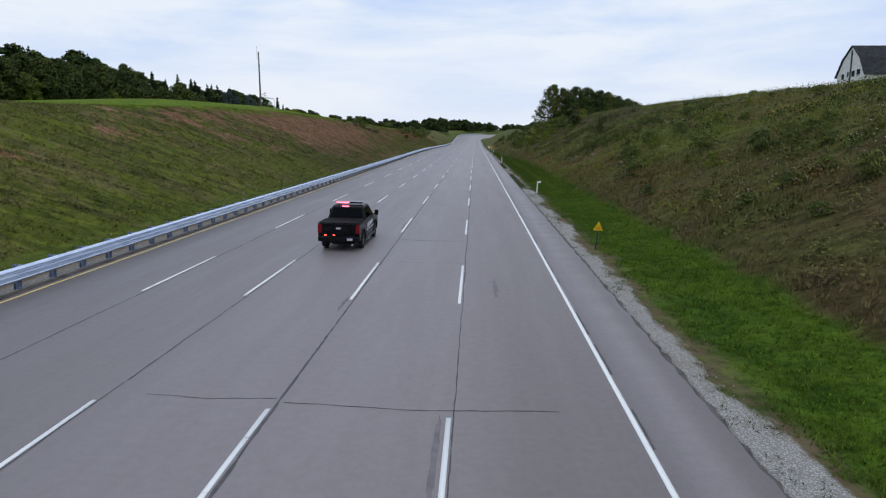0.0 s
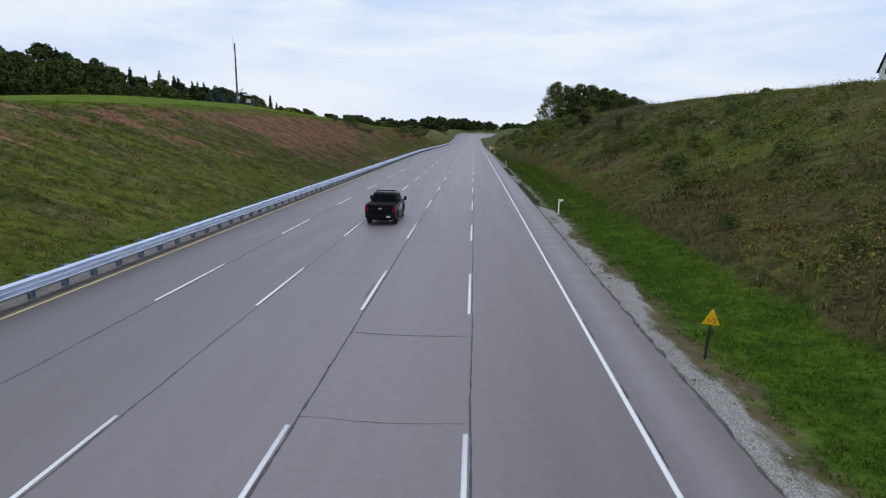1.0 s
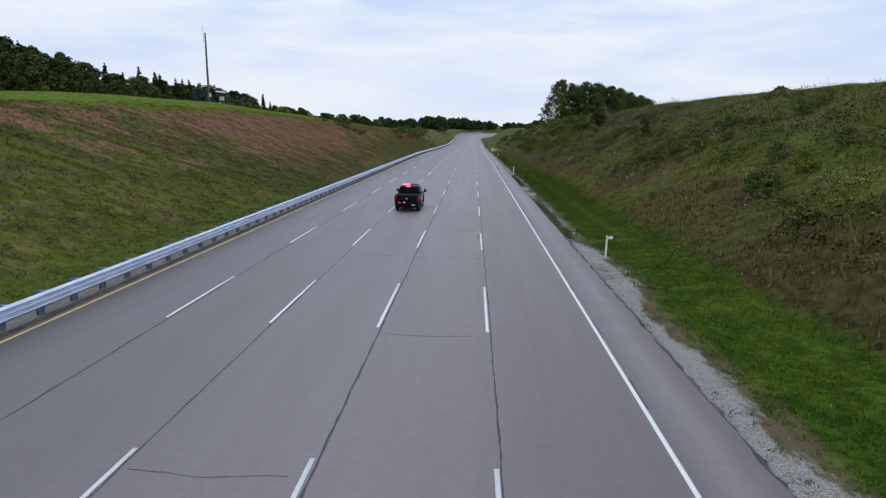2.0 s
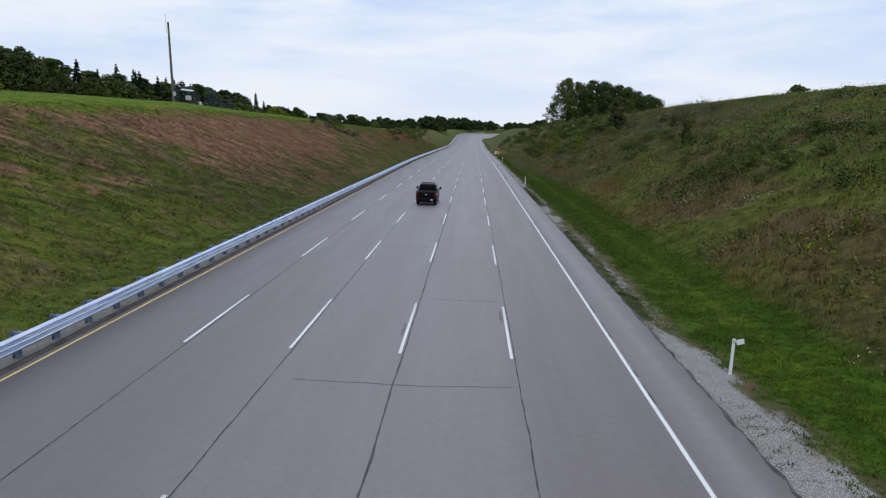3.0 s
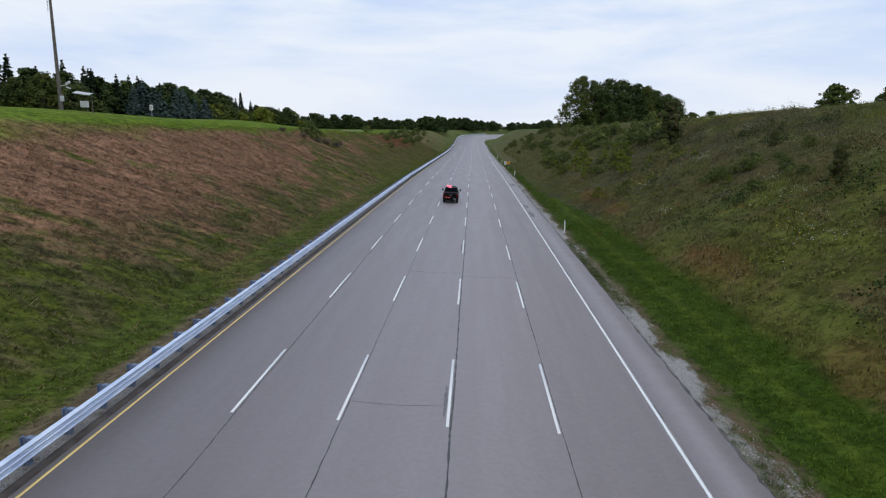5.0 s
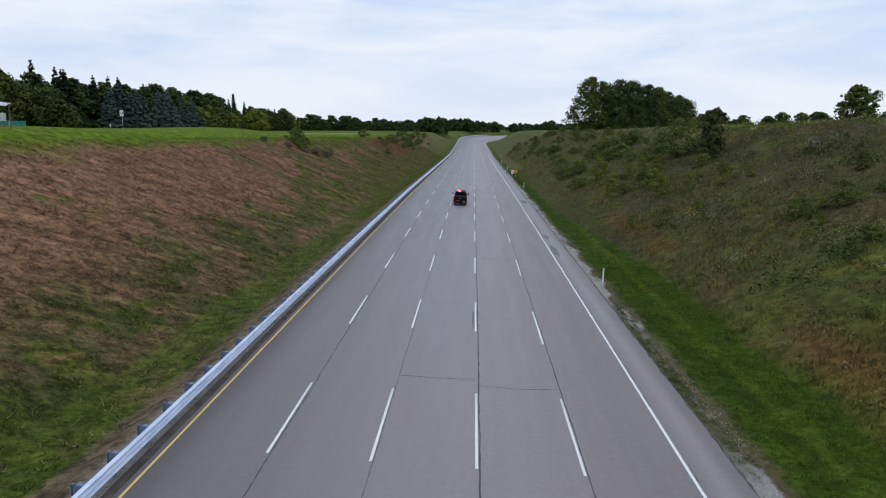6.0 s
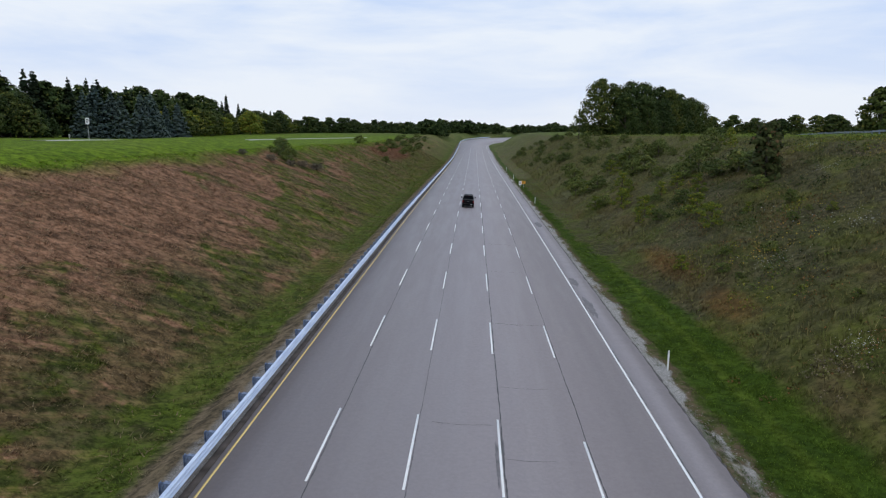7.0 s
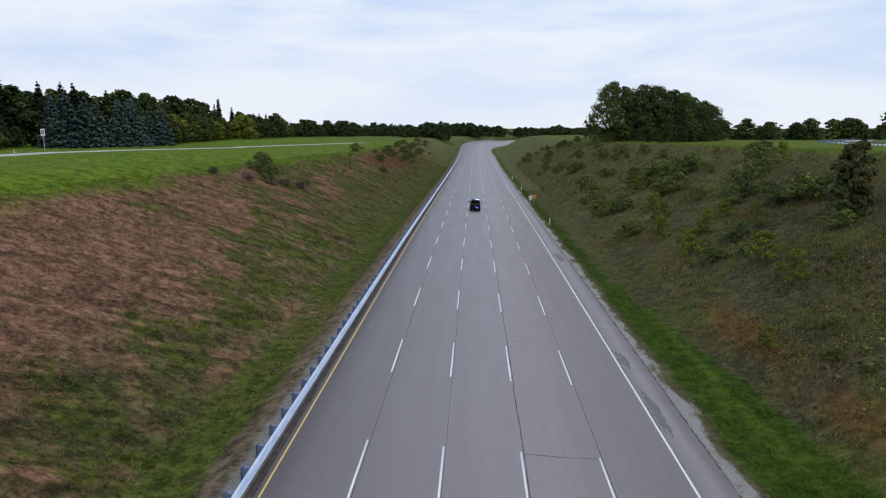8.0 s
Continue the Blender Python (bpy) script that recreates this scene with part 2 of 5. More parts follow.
def ground_material():
    n = Nodes("bank_soil_and_grass", 0.95, 0, 0.06)
    p = n.place()
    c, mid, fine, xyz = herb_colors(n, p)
    x = xyz.outputs[0]
    stone = n.node("TexVoronoi", Vector=p, Scale=24.0)
    pale = n.mix(n.step(stone.outputs["Distance"], 0.1, 0.6), (0.50, 0.48, 0.455), (0.23, 0.22, 0.205))
    pale = n.mix(n.step(mid, 0.5, 0.75, 0, 0.6), pale, (0.22, 0.18, 0.13))
    wobble = n.math("ADD", x, n.math("MULTIPLY", n.math("SUBTRACT", n.noise(n.stretch(p, 1, 0.35, 1), 0.45, 6, 0.7), 0.5), 3.6))
    # a wider spill of gravel
    spill = n.math("MULTIPLY", n.step(xyz.outputs[1], 54, 61), n.step(xyz.outputs[1], 71, 67))
    wobble = n.math("SUBTRACT", wobble, n.math("ADD", n.math("MULTIPLY", spill, 0.6), n.step(xyz.outputs[1], 70, 62, 0.0, 0.22)))
    straight = n.step(xyz.outputs[1], 540, 510)
    # dark gaps between tufts multiplied into the colour, as shade among blades
    tuft_shade = n.math("MULTIPLY", n.noise(n.stretch(p, 0.7, 1.0, 0.7), 4.2, 6, 0.75), n.noise(p, 1.1, 4, 0.65))
    rough = n.mix(n.step(tuft_shade, 0.15, 0.34), n.mix(n.step(xyz.outputs[1], 60, 115), (0.68, 0.70, 0.66), (0.40, 0.41, 0.40)), (1.32, 1.28, 1.24))
    soft = n.mix(n.step(tuft_shade, 0.14, 0.36), (0.48, 0.50, 0.47), (1.26, 1.22, 1.2))
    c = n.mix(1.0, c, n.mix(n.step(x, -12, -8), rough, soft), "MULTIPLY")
    strip = n.math("MULTIPLY", straight, n.math("MULTIPLY", n.step(wobble, 2.6, 2.2), n.step(x, -2, -1)))
    soil = n.math("MULTIPLY", straight, n.math("MULTIPLY", n.step(wobble, 3.4, 2.7), n.step(x, -2, -1)))
    c = n.mix(n.math("MULTIPLY", soil, n.step(fine, 0.35, 0.62, 0.15, 0.85)), c, n.mix(mid, (0.075, 0.046, 0.030), (0.180, 0.125, 0.088)))
    # stretches where low weeds have taken the gravel next to the pavement
    y = xyz.outputs[1]
    taken = n.math("ADD", n.math("MULTIPLY", n.step(y, 69, 74), n.step(y, 101, 93)), n.math("MULTIPLY", n.step(y, 111, 117), n.step(y, 138, 131)))
    taken = n.math("MULTIPLY", taken, n.step(n.math("ADD", x, n.math("MULTIPLY", mid, 1.4)), 3.2, 2.9))
    c = n.mix(n.math("MULTIPLY", strip, n.math("SUBTRACT", 1.0, n.math("MULTIPLY", taken, 0.92))), c, pale)
    side = n.math("MULTIPLY", straight, n.math("MULTIPLY", n.step(n.math("ADD", x, n.math("MULTIPLY", mid, 1.2)), -19.6, -19.1), n.step(x, -10, -12)))
    c = n.mix(n.math("MULTIPLY", side, n.step(fine, 0.25, 0.5)), c, n.mix(n.step(stone.outputs["Distance"], 0.1, 0.6), (0.40, 0.38, 0.36), (0.15, 0.14, 0.13)))
    n.bump(n.math("ADD", fine, n.math("MULTIPLY", n.noise(p, 9, 4, 0.7), 0.5)), 0.55, 0.1)
    return n.done(c)


def herb_material(name, gain=1.25, tip=(0.16, 0.15, 0.06), share=0.35):
    """Blades take the colour of the ground they grow from, each a little off."""
    n = Nodes(name, 0.85, 0, 0.06)
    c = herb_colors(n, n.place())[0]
    r = n.node("NewGeometry").outputs["Random Per Island"]
    c = n.mix(n.step(r, 1 - share, 1.0), c, tip)
    c = n.mix(1.0, c, n.mix(n.math("FRACT", n.math("MULTIPLY", r, 7.3)), (0.68 * gain,) * 3, (1.22 * gain,) * 3), "MULTIPLY")
    return n.done(c)


def leaf_material(name, dark, light, odd, share=0.12):
    n = Nodes(name, 0.75, 0, 0.12)
    r = n.node("NewGeometry").outputs["Random Per Island"]
    o = n.node("ObjectInfo").outputs["Random"]
    c = n.mix(n.step(r, 0.0, 1.0, 0.15, 0.80), dark, light)
    c = n.mix(n.step(n.math("FRACT", n.math("MULTIPLY", r, 5.7)), 1 - share, 1 - share + 0.02), c, odd)
    c = n.mix(1.0, c, n.mix(o, (0.72, 0.78, 0.75), (1.2, 1.15, 1.0)), "MULTIPLY")
    return n.done(c)


def zinc_material():
    n = Nodes("galvanised_steel", 0.34, 0.85, 0.5)
    p = n.place()
    f = n.noise(n.stretch(p, 3, 0.4, 3), 2.0, 5)
    return n.done(n.mix(n.step(f, 0.3, 0.7), (0.56, 0.65, 0.82), (0.78, 0.85, 0.97)), n.step(n.noise(p, 14, 3), 0.3, 0.7, 0.28, 0.46))


def paint_material(name, color, tone):
    n = Nodes(name, 0.65, 0, 0.35)
    p = n.place()
    wear = n.math("MULTIPLY", n.noise(p, 16, 5, 0.75), n.noise(p, 1.3, 3))
    return n.done(n.mix(n.step(wear, 0.34, 0.46, 0, 0.85), color, tone))


ASPHALT = (0.284, 0.243, 0.247)
M = {
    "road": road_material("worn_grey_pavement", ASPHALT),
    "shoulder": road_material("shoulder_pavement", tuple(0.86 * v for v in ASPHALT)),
    "tar": plain("crack_sealant", (0.060, 0.058, 0.060), 0.6, 0, 0.4, 0.3, 3.0),
    "crack": plain("open_crack", (0.075, 0.072, 0.072), 0.9, 0, 0.2, 0.4, 4.0),
    "stain": plain("dark_patch", (0.15, 0.138, 0.142), 0.7, 0, 0.4, 0.25, 2.0),
    "lip": plain("crumbled_pavement", (0.105, 0.096, 0.092), 0.9, 0, 0.2, 0.35, 1.5),
    "dirt": plain("dark_road_dirt", (0.075, 0.062, 0.055), 0.9, 0, 0.2, 0.35, 1.5),
    "white": paint_material("white_road_paint", (0.86, 0.86, 0.85), ASPHALT),
    "yellow": paint_material("yellow_road_paint", (0.80, 0.60, 0.22), ASPHALT),
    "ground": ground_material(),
    "turf": herb_material("turf_blades", 1.12, (0.11, 0.17, 0.02)),
    "edge_weed": plain("edge_weed_leaves", (0.060, 0.088, 0.022), 0.85, 0, 0.1, 0.45, 1.5),
    "rough": herb_material("rough_grass_blades", 1.4, (0.20, 0.15, 0.08)),
    "mound": herb_material("leafy_weeds", 1.15, (0.110, 0.115, 0.030), 0.3),
    "weed": herb_material("weed_stalks", 1.3, (0.145, 0.125, 0.048)),
    "clump": herb_material("dark_weed_clumps", 0.88, (0.060, 0.056, 0.028), 0.3),
    "flower": plain("white_flower_heads", (0.45, 0.45, 0.43), 0.9, 0, 0.1),
    "goldenrod": plain("yellow_flower_heads", (0.50, 0.36, 0.04), 0.9, 0, 0.1),
    "stone": plain("pale_gravel", (0.36, 0.345, 0.325), 0.9, 0, 0.2, 0.4, 1.2),
    "zinc": zinc_material(),
    "post_blue": plain("weathered_post_steel", (0.17, 0.22, 0.32), 0.6, 0.3, 0.4, 0.3),
    "bark": plain("grey_bark", (0.10, 0.085, 0.07), 0.95, 0, 0.1, 0.35, 6.0),
}


# ---------------------------------------------------------------- the lie of the land
def smooth(a, b, v):
    t = np.clip((np.asarray(v, float) - a) / (b - a), 0, 1)
    return t * t * (3 - 2 * t)


def fall(s):
    """Cross fall of the road towards +x."""
    u = np.clip(np.asarray(s, float) / 150, 0, 1.35)
    return 0.01747 + 0.01363 * u + 0.01013 * u * u + 0.105 * smooth(400, 660, s)


def grade(s):
    return 4.6 * smooth(400, 700, s) - 1.0 * smooth(150, 400, s)


BEND, RADIUS = 575.0, 330.0


def on_road(s, across):
    """World place of a point that far along and across the road, on its surface."""
    z = grade(s) - fall(s) * across
    if s <= BEND:
        return Vector((across, s, z))
    a = (s - BEND) / RADIUS
    return Vector((RADIUS - (RADIUS - across) * math.cos(a), BEND + (RADIUS - across) * math.sin(a), z))


def along(x, y):
    """Across and along the road for places of the plan."""
    r, a = np.hypot(x - RADIUS, y - BEND), np.arctan2(y - BEND, RADIUS - x)
    bent = y > BEND
    return np.where(bent, RADIUS - r, x), np.where(bent, BEND + RADIUS * np.clip(a, 0, 2.2), y)


def wave(x, y):
    """Soft unevenness, about one in size."""
    return (np.sin(0.31 * x + 1.7 * np.sin(0.11 * y)) * np.cos(0.23 * y + 0.9 * np.sin(0.17 * x)) + 0.5 * np.sin(0.83 * x - 0.61 * y)
            + 0.35 * np.sin(1.9 * y + 0.7 * x) * np.cos(1.3 * x)) / 1.85


def least(a, b, k):
    h = np.clip(0.5 + 0.5 * (b - a) / k, 0, 1)
    return b * (1 - h) + a * h - k * h * (1 - h)


def land(x, y):
    """Height of the ground."""
    x, y = np.asarray(x, float), np.asarray(y, float)
    u, s = along(x, y)
    zr, f = grade(s), fall(s)
    under = zr - f * u - 0.10
    # right: verge with a shallow ditch, bank, top
    k = 0.32 + 0.20 * smooth(140, 190, s)
    verge = np.where(u < 4.6, zr - f * 1.85 - 0.03 + (u - 1.85) * (-0.06), zr - f * 1.85 - 0.195 + (u - 4.6) * 0.09)
    bank = np.maximum(verge, zr - 0.1 + 0.5 * (u - 7.4))
    bank = np.where(u > 20, zr - 0.1 + 6.3 + k * (u - 20), bank)
    crest = np.interp(s, [0, 70, 105, 150, 200, 240, 335, 480, 620, 900], [10.3, 10.8, 11.8, 13.0, 11.4, 11.3, 10.6, 10.0, 11.0, 13.0])
    crest = crest + np.interp(s, [150, 200, 260, 420], [0.02, 0.06, 0.05, 0.02]) * np.clip(u - 28, 0, 21)
    crest = crest + np.interp(s, [0, 170, 230], [0.10, 0.08, 0.0]) * np.clip(u - 44, 0, 60)
    right = least(bank, crest, 2.2) + 0.16 * wave(x, y) * smooth(9, 14, u)
    # left: shoulder, swale, bank, top field
    side = zr + f * 18.8 - 0.05 + np.maximum(u + 18.8, -1.6) * 0.10 + np.minimum(u + 20.4, 0) * 0.5
    swale = np.maximum(side, zr - 0.05 + 0 * u)
    rise = np.maximum(zr - 0.05, zr - 0.05 + 0.5 * (-u - 24.2))
    top = np.interp(s, [-50, 0, 60, 100, 150, 200, 320, 550, 900], [8.0, 8.2, 8.5, 10.0, 11.8, 11.2, 9.4, 9.8, 12.0])
    top = top + 0.02 * np.clip(-u - 46, 0, 80)
    top = top + 1.2 * np.exp(-((x + 63) / 13) ** 2 - ((y - 122) / 30) ** 2) + 1.0 * np.exp(-((x + 58) / 6.5) ** 2 - ((y - 222) / 30) ** 2)
    left = np.where(u > -22, swale, least(rise, top, 1.8)) + (0.17 * wave(x * 0.7, y) + 0.11 * np.sin(1.35 * y + 0.25 * x + 2.0 * np.sin(0.13 * x + 0.21 * y)) * (0.5 + 0.5 * np.sin(0.19 * y + 0.31 * x))) * smooth(-25, -28, u) * smooth(-48, -42, u)
    z = np.where(u > 1.85, right, np.where(u < -18.8, left, under))
    far = smooth(160, 420, np.abs(u))
    hill = 12 + 5 * np.sin(x / 310 + 0.4) * np.cos(y / 420) + 9 * smooth(900, 1700, y)
    return z * (1 - far) + hill * far


def link(name, bm, material, parent=None, smooth_faces=False):
    mesh = bpy.data.meshes.new(name)
    bm.to_mesh(mesh)
    bm.free()
    for m in material if isinstance(material, (list, tuple)) else (material,):
        mesh.materials.append(m)
    if smooth_faces:
        mesh.polygons.foreach_set("use_smooth", [True] * len(mesh.polygons))
    ob = new(name, mesh)
    ob.parent = parent
    return ob


def part(name, bm, material, parent, label="", smooth_faces=False):
    ob = link(name, bm, material, parent, smooth_faces)
    return tagged(ob, label) if label else ob


def fast_mesh(name, verts, faces, material, smooth_faces=False, normals=None):
    """A mesh from arrays: verts (n, 3), faces (m, k)."""
    mesh = bpy.data.meshes.new(name)
    faces = np.asarray(faces, np.int32)
    m, k = faces.shape
    mesh.vertices.add(len(verts))
    mesh.vertices.foreach_set("co", np.asarray(verts, np.float32).ravel())
    mesh.loops.add(m * k)
    mesh.loops.foreach_set("vertex_index", faces.ravel())
    mesh.polygons.add(m)
    mesh.polygons.foreach_set("loop_start", np.arange(0, m * k, k, dtype=np.int32))
    mesh.update(calc_edges=True)
    if smooth_faces:
        mesh.polygons.foreach_set("use_smooth", np.ones(m, bool))
    for mat in material if isinstance(material, (list, tuple)) else (material,):
        mesh.materials.append(mat)
    if normals is not None:
        mesh.polygons.foreach_set("use_smooth", np.ones(m, bool))
        mesh.normals_split_custom_set_from_vertices(normals)
    return mesh


def box(bm, cx, cy, cz, sx, sy, sz, bevel=0.0, turn=None):
    r = bmesh.ops.create_cube(bm, size=1.0)
    verts = r["verts"]
    m = Matrix.Translation((cx, cy, cz)) @ (turn or Matrix()) @ Matrix.Diagonal((sx, sy, sz, 1))
    bmesh.ops.transform(bm, matrix=m, verts=verts)
    if bevel:
        edges = list({e for v in verts for e in v.link_edges})
        bmesh.ops.bevel(bm, geom=edges, offset=bevel, segments=2, affect="EDGES", profile=0.5)
    return bm


def tube(bm, a, b, r1, r2=None, n=8):
    a, b = Vector(a), Vector(b)
    q = (b - a).to_track_quat("Z", "Y").to_matrix().to_4x4()
    bmesh.ops.create_cone(bm, cap_ends=True, segments=n, radius1=r1, radius2=r1 if r2 is None else r2, depth=(b - a).length,
                          matrix=Matrix.Translation((a + b) / 2) @ q)
    return bm


def build_ground():
    xs = np.unique(np.concatenate([np.arange(-62, 62.1, 0.8), np.array([-20.4, -18.82, -18.78, 1.83, 1.87, 2.3, 4.6]),
                                   62 + np.cumsum(np.geomspace(1, 420, 34)), -62 - np.cumsum(np.geomspace(1, 420, 34))]))
    ys = np.unique(np.concatenate([np.arange(-10, 300, 1.2), np.arange(300, 620, 4), 620 + np.cumsum(np.geomspace(5, 320, 30)),
                                   -10 - np.cumsum(np.geomspace(2, 220, 20))]))
    gx, gy = np.meshgrid(xs, ys)
    v = np.stack([gx, gy, land(gx, gy)], -1).reshape(-1, 3)
    i = np.arange(len(v)).reshape(gx.shape)
    f = np.stack([i[:-1, :-1], i[:-1, 1:], i[1:, 1:], i[1:, :-1]], -1).reshape(-1, 4)
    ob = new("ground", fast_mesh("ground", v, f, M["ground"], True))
    return tagged(ob, "grassy cutting banks with weeds, dead growth and mown verge", "ground", kind="structure")


def ribbon(name, s0, s1, inner, outer, lift, material, parent=None, step=4.0, ragged=0.0, thick=0.0):
    """A strip of surface along the road, from the across value inner to outer."""
    n = max(1, int(round((s1 - s0) / step)))
    rnd = random.Random(round(s0 * 7 + inner * 13))
    verts, faces = [], []
    for k in range(n + 1):
        s = s0 + (s1 - s0) * k / n
        o = outer + (rnd.uniform(-ragged, ragged) if ragged else 0)
        for a in (inner, o):
            p = on_road(s, a)
            verts.append((p.x, p.y, p.z + lift))
        for a in (inner, o):
            p = on_road(s, a)
            verts.append((p.x, p.y, p.z + lift - max(thick, 0.004)))
    for k in range(n):
        a, b = 4 * k, 4 * k + 4
        faces += [(a, a + 1, b + 1, b), (a + 1, a + 3, b + 3, b + 1), (a + 2, a, b, b + 2)]
    faces += [(0, 2, 3, 1), (4 * n, 4 * n + 1, 4 * n + 3, 4 * n + 2)]
    ob = new(name, fast_mesh(name, verts, faces, material))
    ob.parent = parent
    return ob


LANE, DASH, CYCLE, FIRST = 3.66, 6.4, 15.24, 27.5
ROAD_FROM, ROAD_TO = -60.0, 980.0


def crack(parent, points, width, material, seed, name="crack", wander=0.03):
    """A wandering thin strip over the pavement through places (along, across)."""
    rnd = random.Random(seed)
    fine = []
    for (s0, a0), (s1, a1) in zip(points, points[1:]):
        n = max(2, int(math.hypot(s1 - s0, a1 - a0) / 0.25))
        fine += [(s0 + (s1 - s0) * k / n, a0 + (a1 - a0) * k / n) for k in range(n)]
    fine.append(points[-1])
    verts, faces, drift = [], [], 0.0
    for k, (s, a) in enumerate(fine):
        s2, a2 = fine[min(k + 1, len(fine) - 1)]
        s1, a1 = fine[max(k - 1, 0)]
        d = Vector((s2 - s1, a2 - a1)).normalized()
        drift = 0.85 * drift + rnd.uniform(-wander, wander)
        w = width * rnd.uniform(0.45, 1.25)
        for side in (-0.5, 0.5):
            p = on_road(s - d.y * (drift + side * w), a + d.x * (drift + side * w))
            verts.append((p.x, p.y, p.z + 0.004))
    for k in range(len(fine) - 1):
        faces.append((2 * k, 2 * k + 1, 2 * k + 3, 2 * k + 2))
    ob = new(name, fast_mesh(name, verts, faces, material))
    ob.parent = parent


def build_road():
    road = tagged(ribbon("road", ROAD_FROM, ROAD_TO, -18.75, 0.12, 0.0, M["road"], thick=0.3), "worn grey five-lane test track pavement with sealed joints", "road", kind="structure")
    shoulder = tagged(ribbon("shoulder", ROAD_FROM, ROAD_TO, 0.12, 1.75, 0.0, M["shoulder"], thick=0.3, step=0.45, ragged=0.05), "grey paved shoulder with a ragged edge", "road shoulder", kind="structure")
    tagged(ribbon("edge_lip", ROAD_FROM, 420, 1.68, 1.84, -0.012, M["lip"], shoulder, step=0.3, ragged=0.07, thick=0.2), "dark crumbling pavement lip")
    tagged(ribbon("edge_line", ROAD_FROM, ROAD_TO, -0.058, 0.058, 0.005, M["white"], road), "solid white edge line")
    tagged(ribbon("yellow_line", ROAD_FROM, ROAD_TO, -18.235, -18.14, 0.005, M["yellow"], road), "solid yellow edge line")
    for lane in range(1, 5):
        shift = (-0.1, 0.0, 0.1, 0.3)[lane - 1]
        for n in range(-3, 34):
            # one dash was painted early
            s = FIRST + n * CYCLE + shift - (1.6 if (lane, n) == (1, 7) else 0.0)
            tagged(ribbon("lane_dash", s - DASH, s, -LANE * lane - 0.052, -LANE * lane + 0.052, 0.006, M["white"], road, step=DASH / 2), "white dashed lane line")
    tagged(ribbon("dirty_edge", ROAD_FROM, 420, -18.75, -18.42, 0.004, M["dirt"], road, step=1.2, ragged=0.0), "strip of dark dirt beside the yellow line")
    # joints between the lanes
    rnd = random.Random(4)
    for lane, width, off in ((1, 0.045, 0.11), (2, 0.075, 0.12), (3, 0.035, 0.10), (4, 0.045, 0.13)):
        s = -20.0
        while s < 330:
            e = s + rnd.uniform(18, 40)
            crack(road, [(s, -LANE * lane + off), (e, -LANE * lane + off)], width * rnd.uniform(0.6, 1.1), M["tar"], lane * 1000 + int(s), "sealed_joint", 0.010)
            s = e + rnd.uniform(-0.3, 0.15)
    # cracks across
    for s, a0, a1, w in ((12.8, -10.1, -7.3, 0.03), (12.6, -7.1, -1.4, 0.035), (27.9, -7.2, -3.7, 0.02), (33.8, -7.1, -3.7, 0.045), (64.3, -10.2, -3.7, 0.03), (42.0, -10.7, -7.6, 0.02), (51.0, -7.1, -4.2, 0.02), (74.0, -6.7, -3.8, 0.035),
                         (82.3, -10.2, -4.2, 0.022), (86.7, -10.7, -7.4, 0.03), (90.4, -7.1, -3.8, 0.04), (99.0, -11.1, -7.5, 0.022), (120.6, -10.8, -7.35, 0.04), (119.8, -7.3, -3.7, 0.04),
                         (130.6, -7.3, -5.1, 0.025), (133.6, -10.3, -7.5, 0.025), (138.1, -7.2, -4.6, 0.022), (149.3, -7.3, -3.6, 0.045), (166.0, -7.2, -4.0, 0.03), (181.0, -7.2, -4.0, 0.03)):
        m = (a0 + a1) / 2
        crack(road, [(s, a0), (s - 0.15, m), (s - 0.02, a1)], w, M["crack"], int(s * 10))
    # worn dark edge beside the white line, and dark patches
    s = 0.0
    while s < 240:
        e = s + rnd.uniform(0.5, 2.4)
        crack(road, [(s, 0.10), (e, 0.10)], rnd.uniform(0.02, 0.06), M["tar"], int(s * 31), "edge_joint", 0.006)
        s = e + rnd.uniform(0.5, 6.0)
    for s, a, ls, la in ((163.2, 0.50, 3.4, 0.40), (155.0, 0.50, 6.0, 0.36), (20.6, -7.46, 2.2, 0.07), (39.0, -7.48, 3.0, 0.06), (69.5, -7.47, 2.0, 0.06), (71.6, -3.82, 2.0, 0.06), (99.5, -7.46, 3.0, 0.07), (131.5, -7.2, 3.2, 0.07),
                         (200.0, 0.9, 6.0, 0.5), (23.4, -2.4, 3.4, 0.09), (10.5, -3.84, 3.6, 0.07), (130.2, -7.46, 4.2, 0.08), (162.0, -7.2, 3.6, 0.07)):
        r2, ring = random.Random(int(s * 10)), []
        for k in range(26):
            t = 2 * math.pi * k / 26
            w = r2.uniform(0.62, 1.1)
            ring.append(on_road(s + math.cos(t) * ls / 2 * w, a + math.sin(t) * la * w) + Vector((0, 0, 0.003)))
        bm = bmesh.new()
        bm.faces.new([bm.verts.new(p) for p in ring][::-1])
        part("dark_patch", bm, M["stain"], road, "irregular dark stain")
    return road


RAIL_AT, POST_GAP = -18.74, 1.905


def rail_section():
    """Profile of a three-wave beam: (towards the road, up), over half a metre high."""
    out = []
    for k in range(25):
        h = 0.508 * k / 24
        out.append((0.050 + 0.050 * math.cos(6 * math.pi * k / 24 + math.pi), h))
    return out


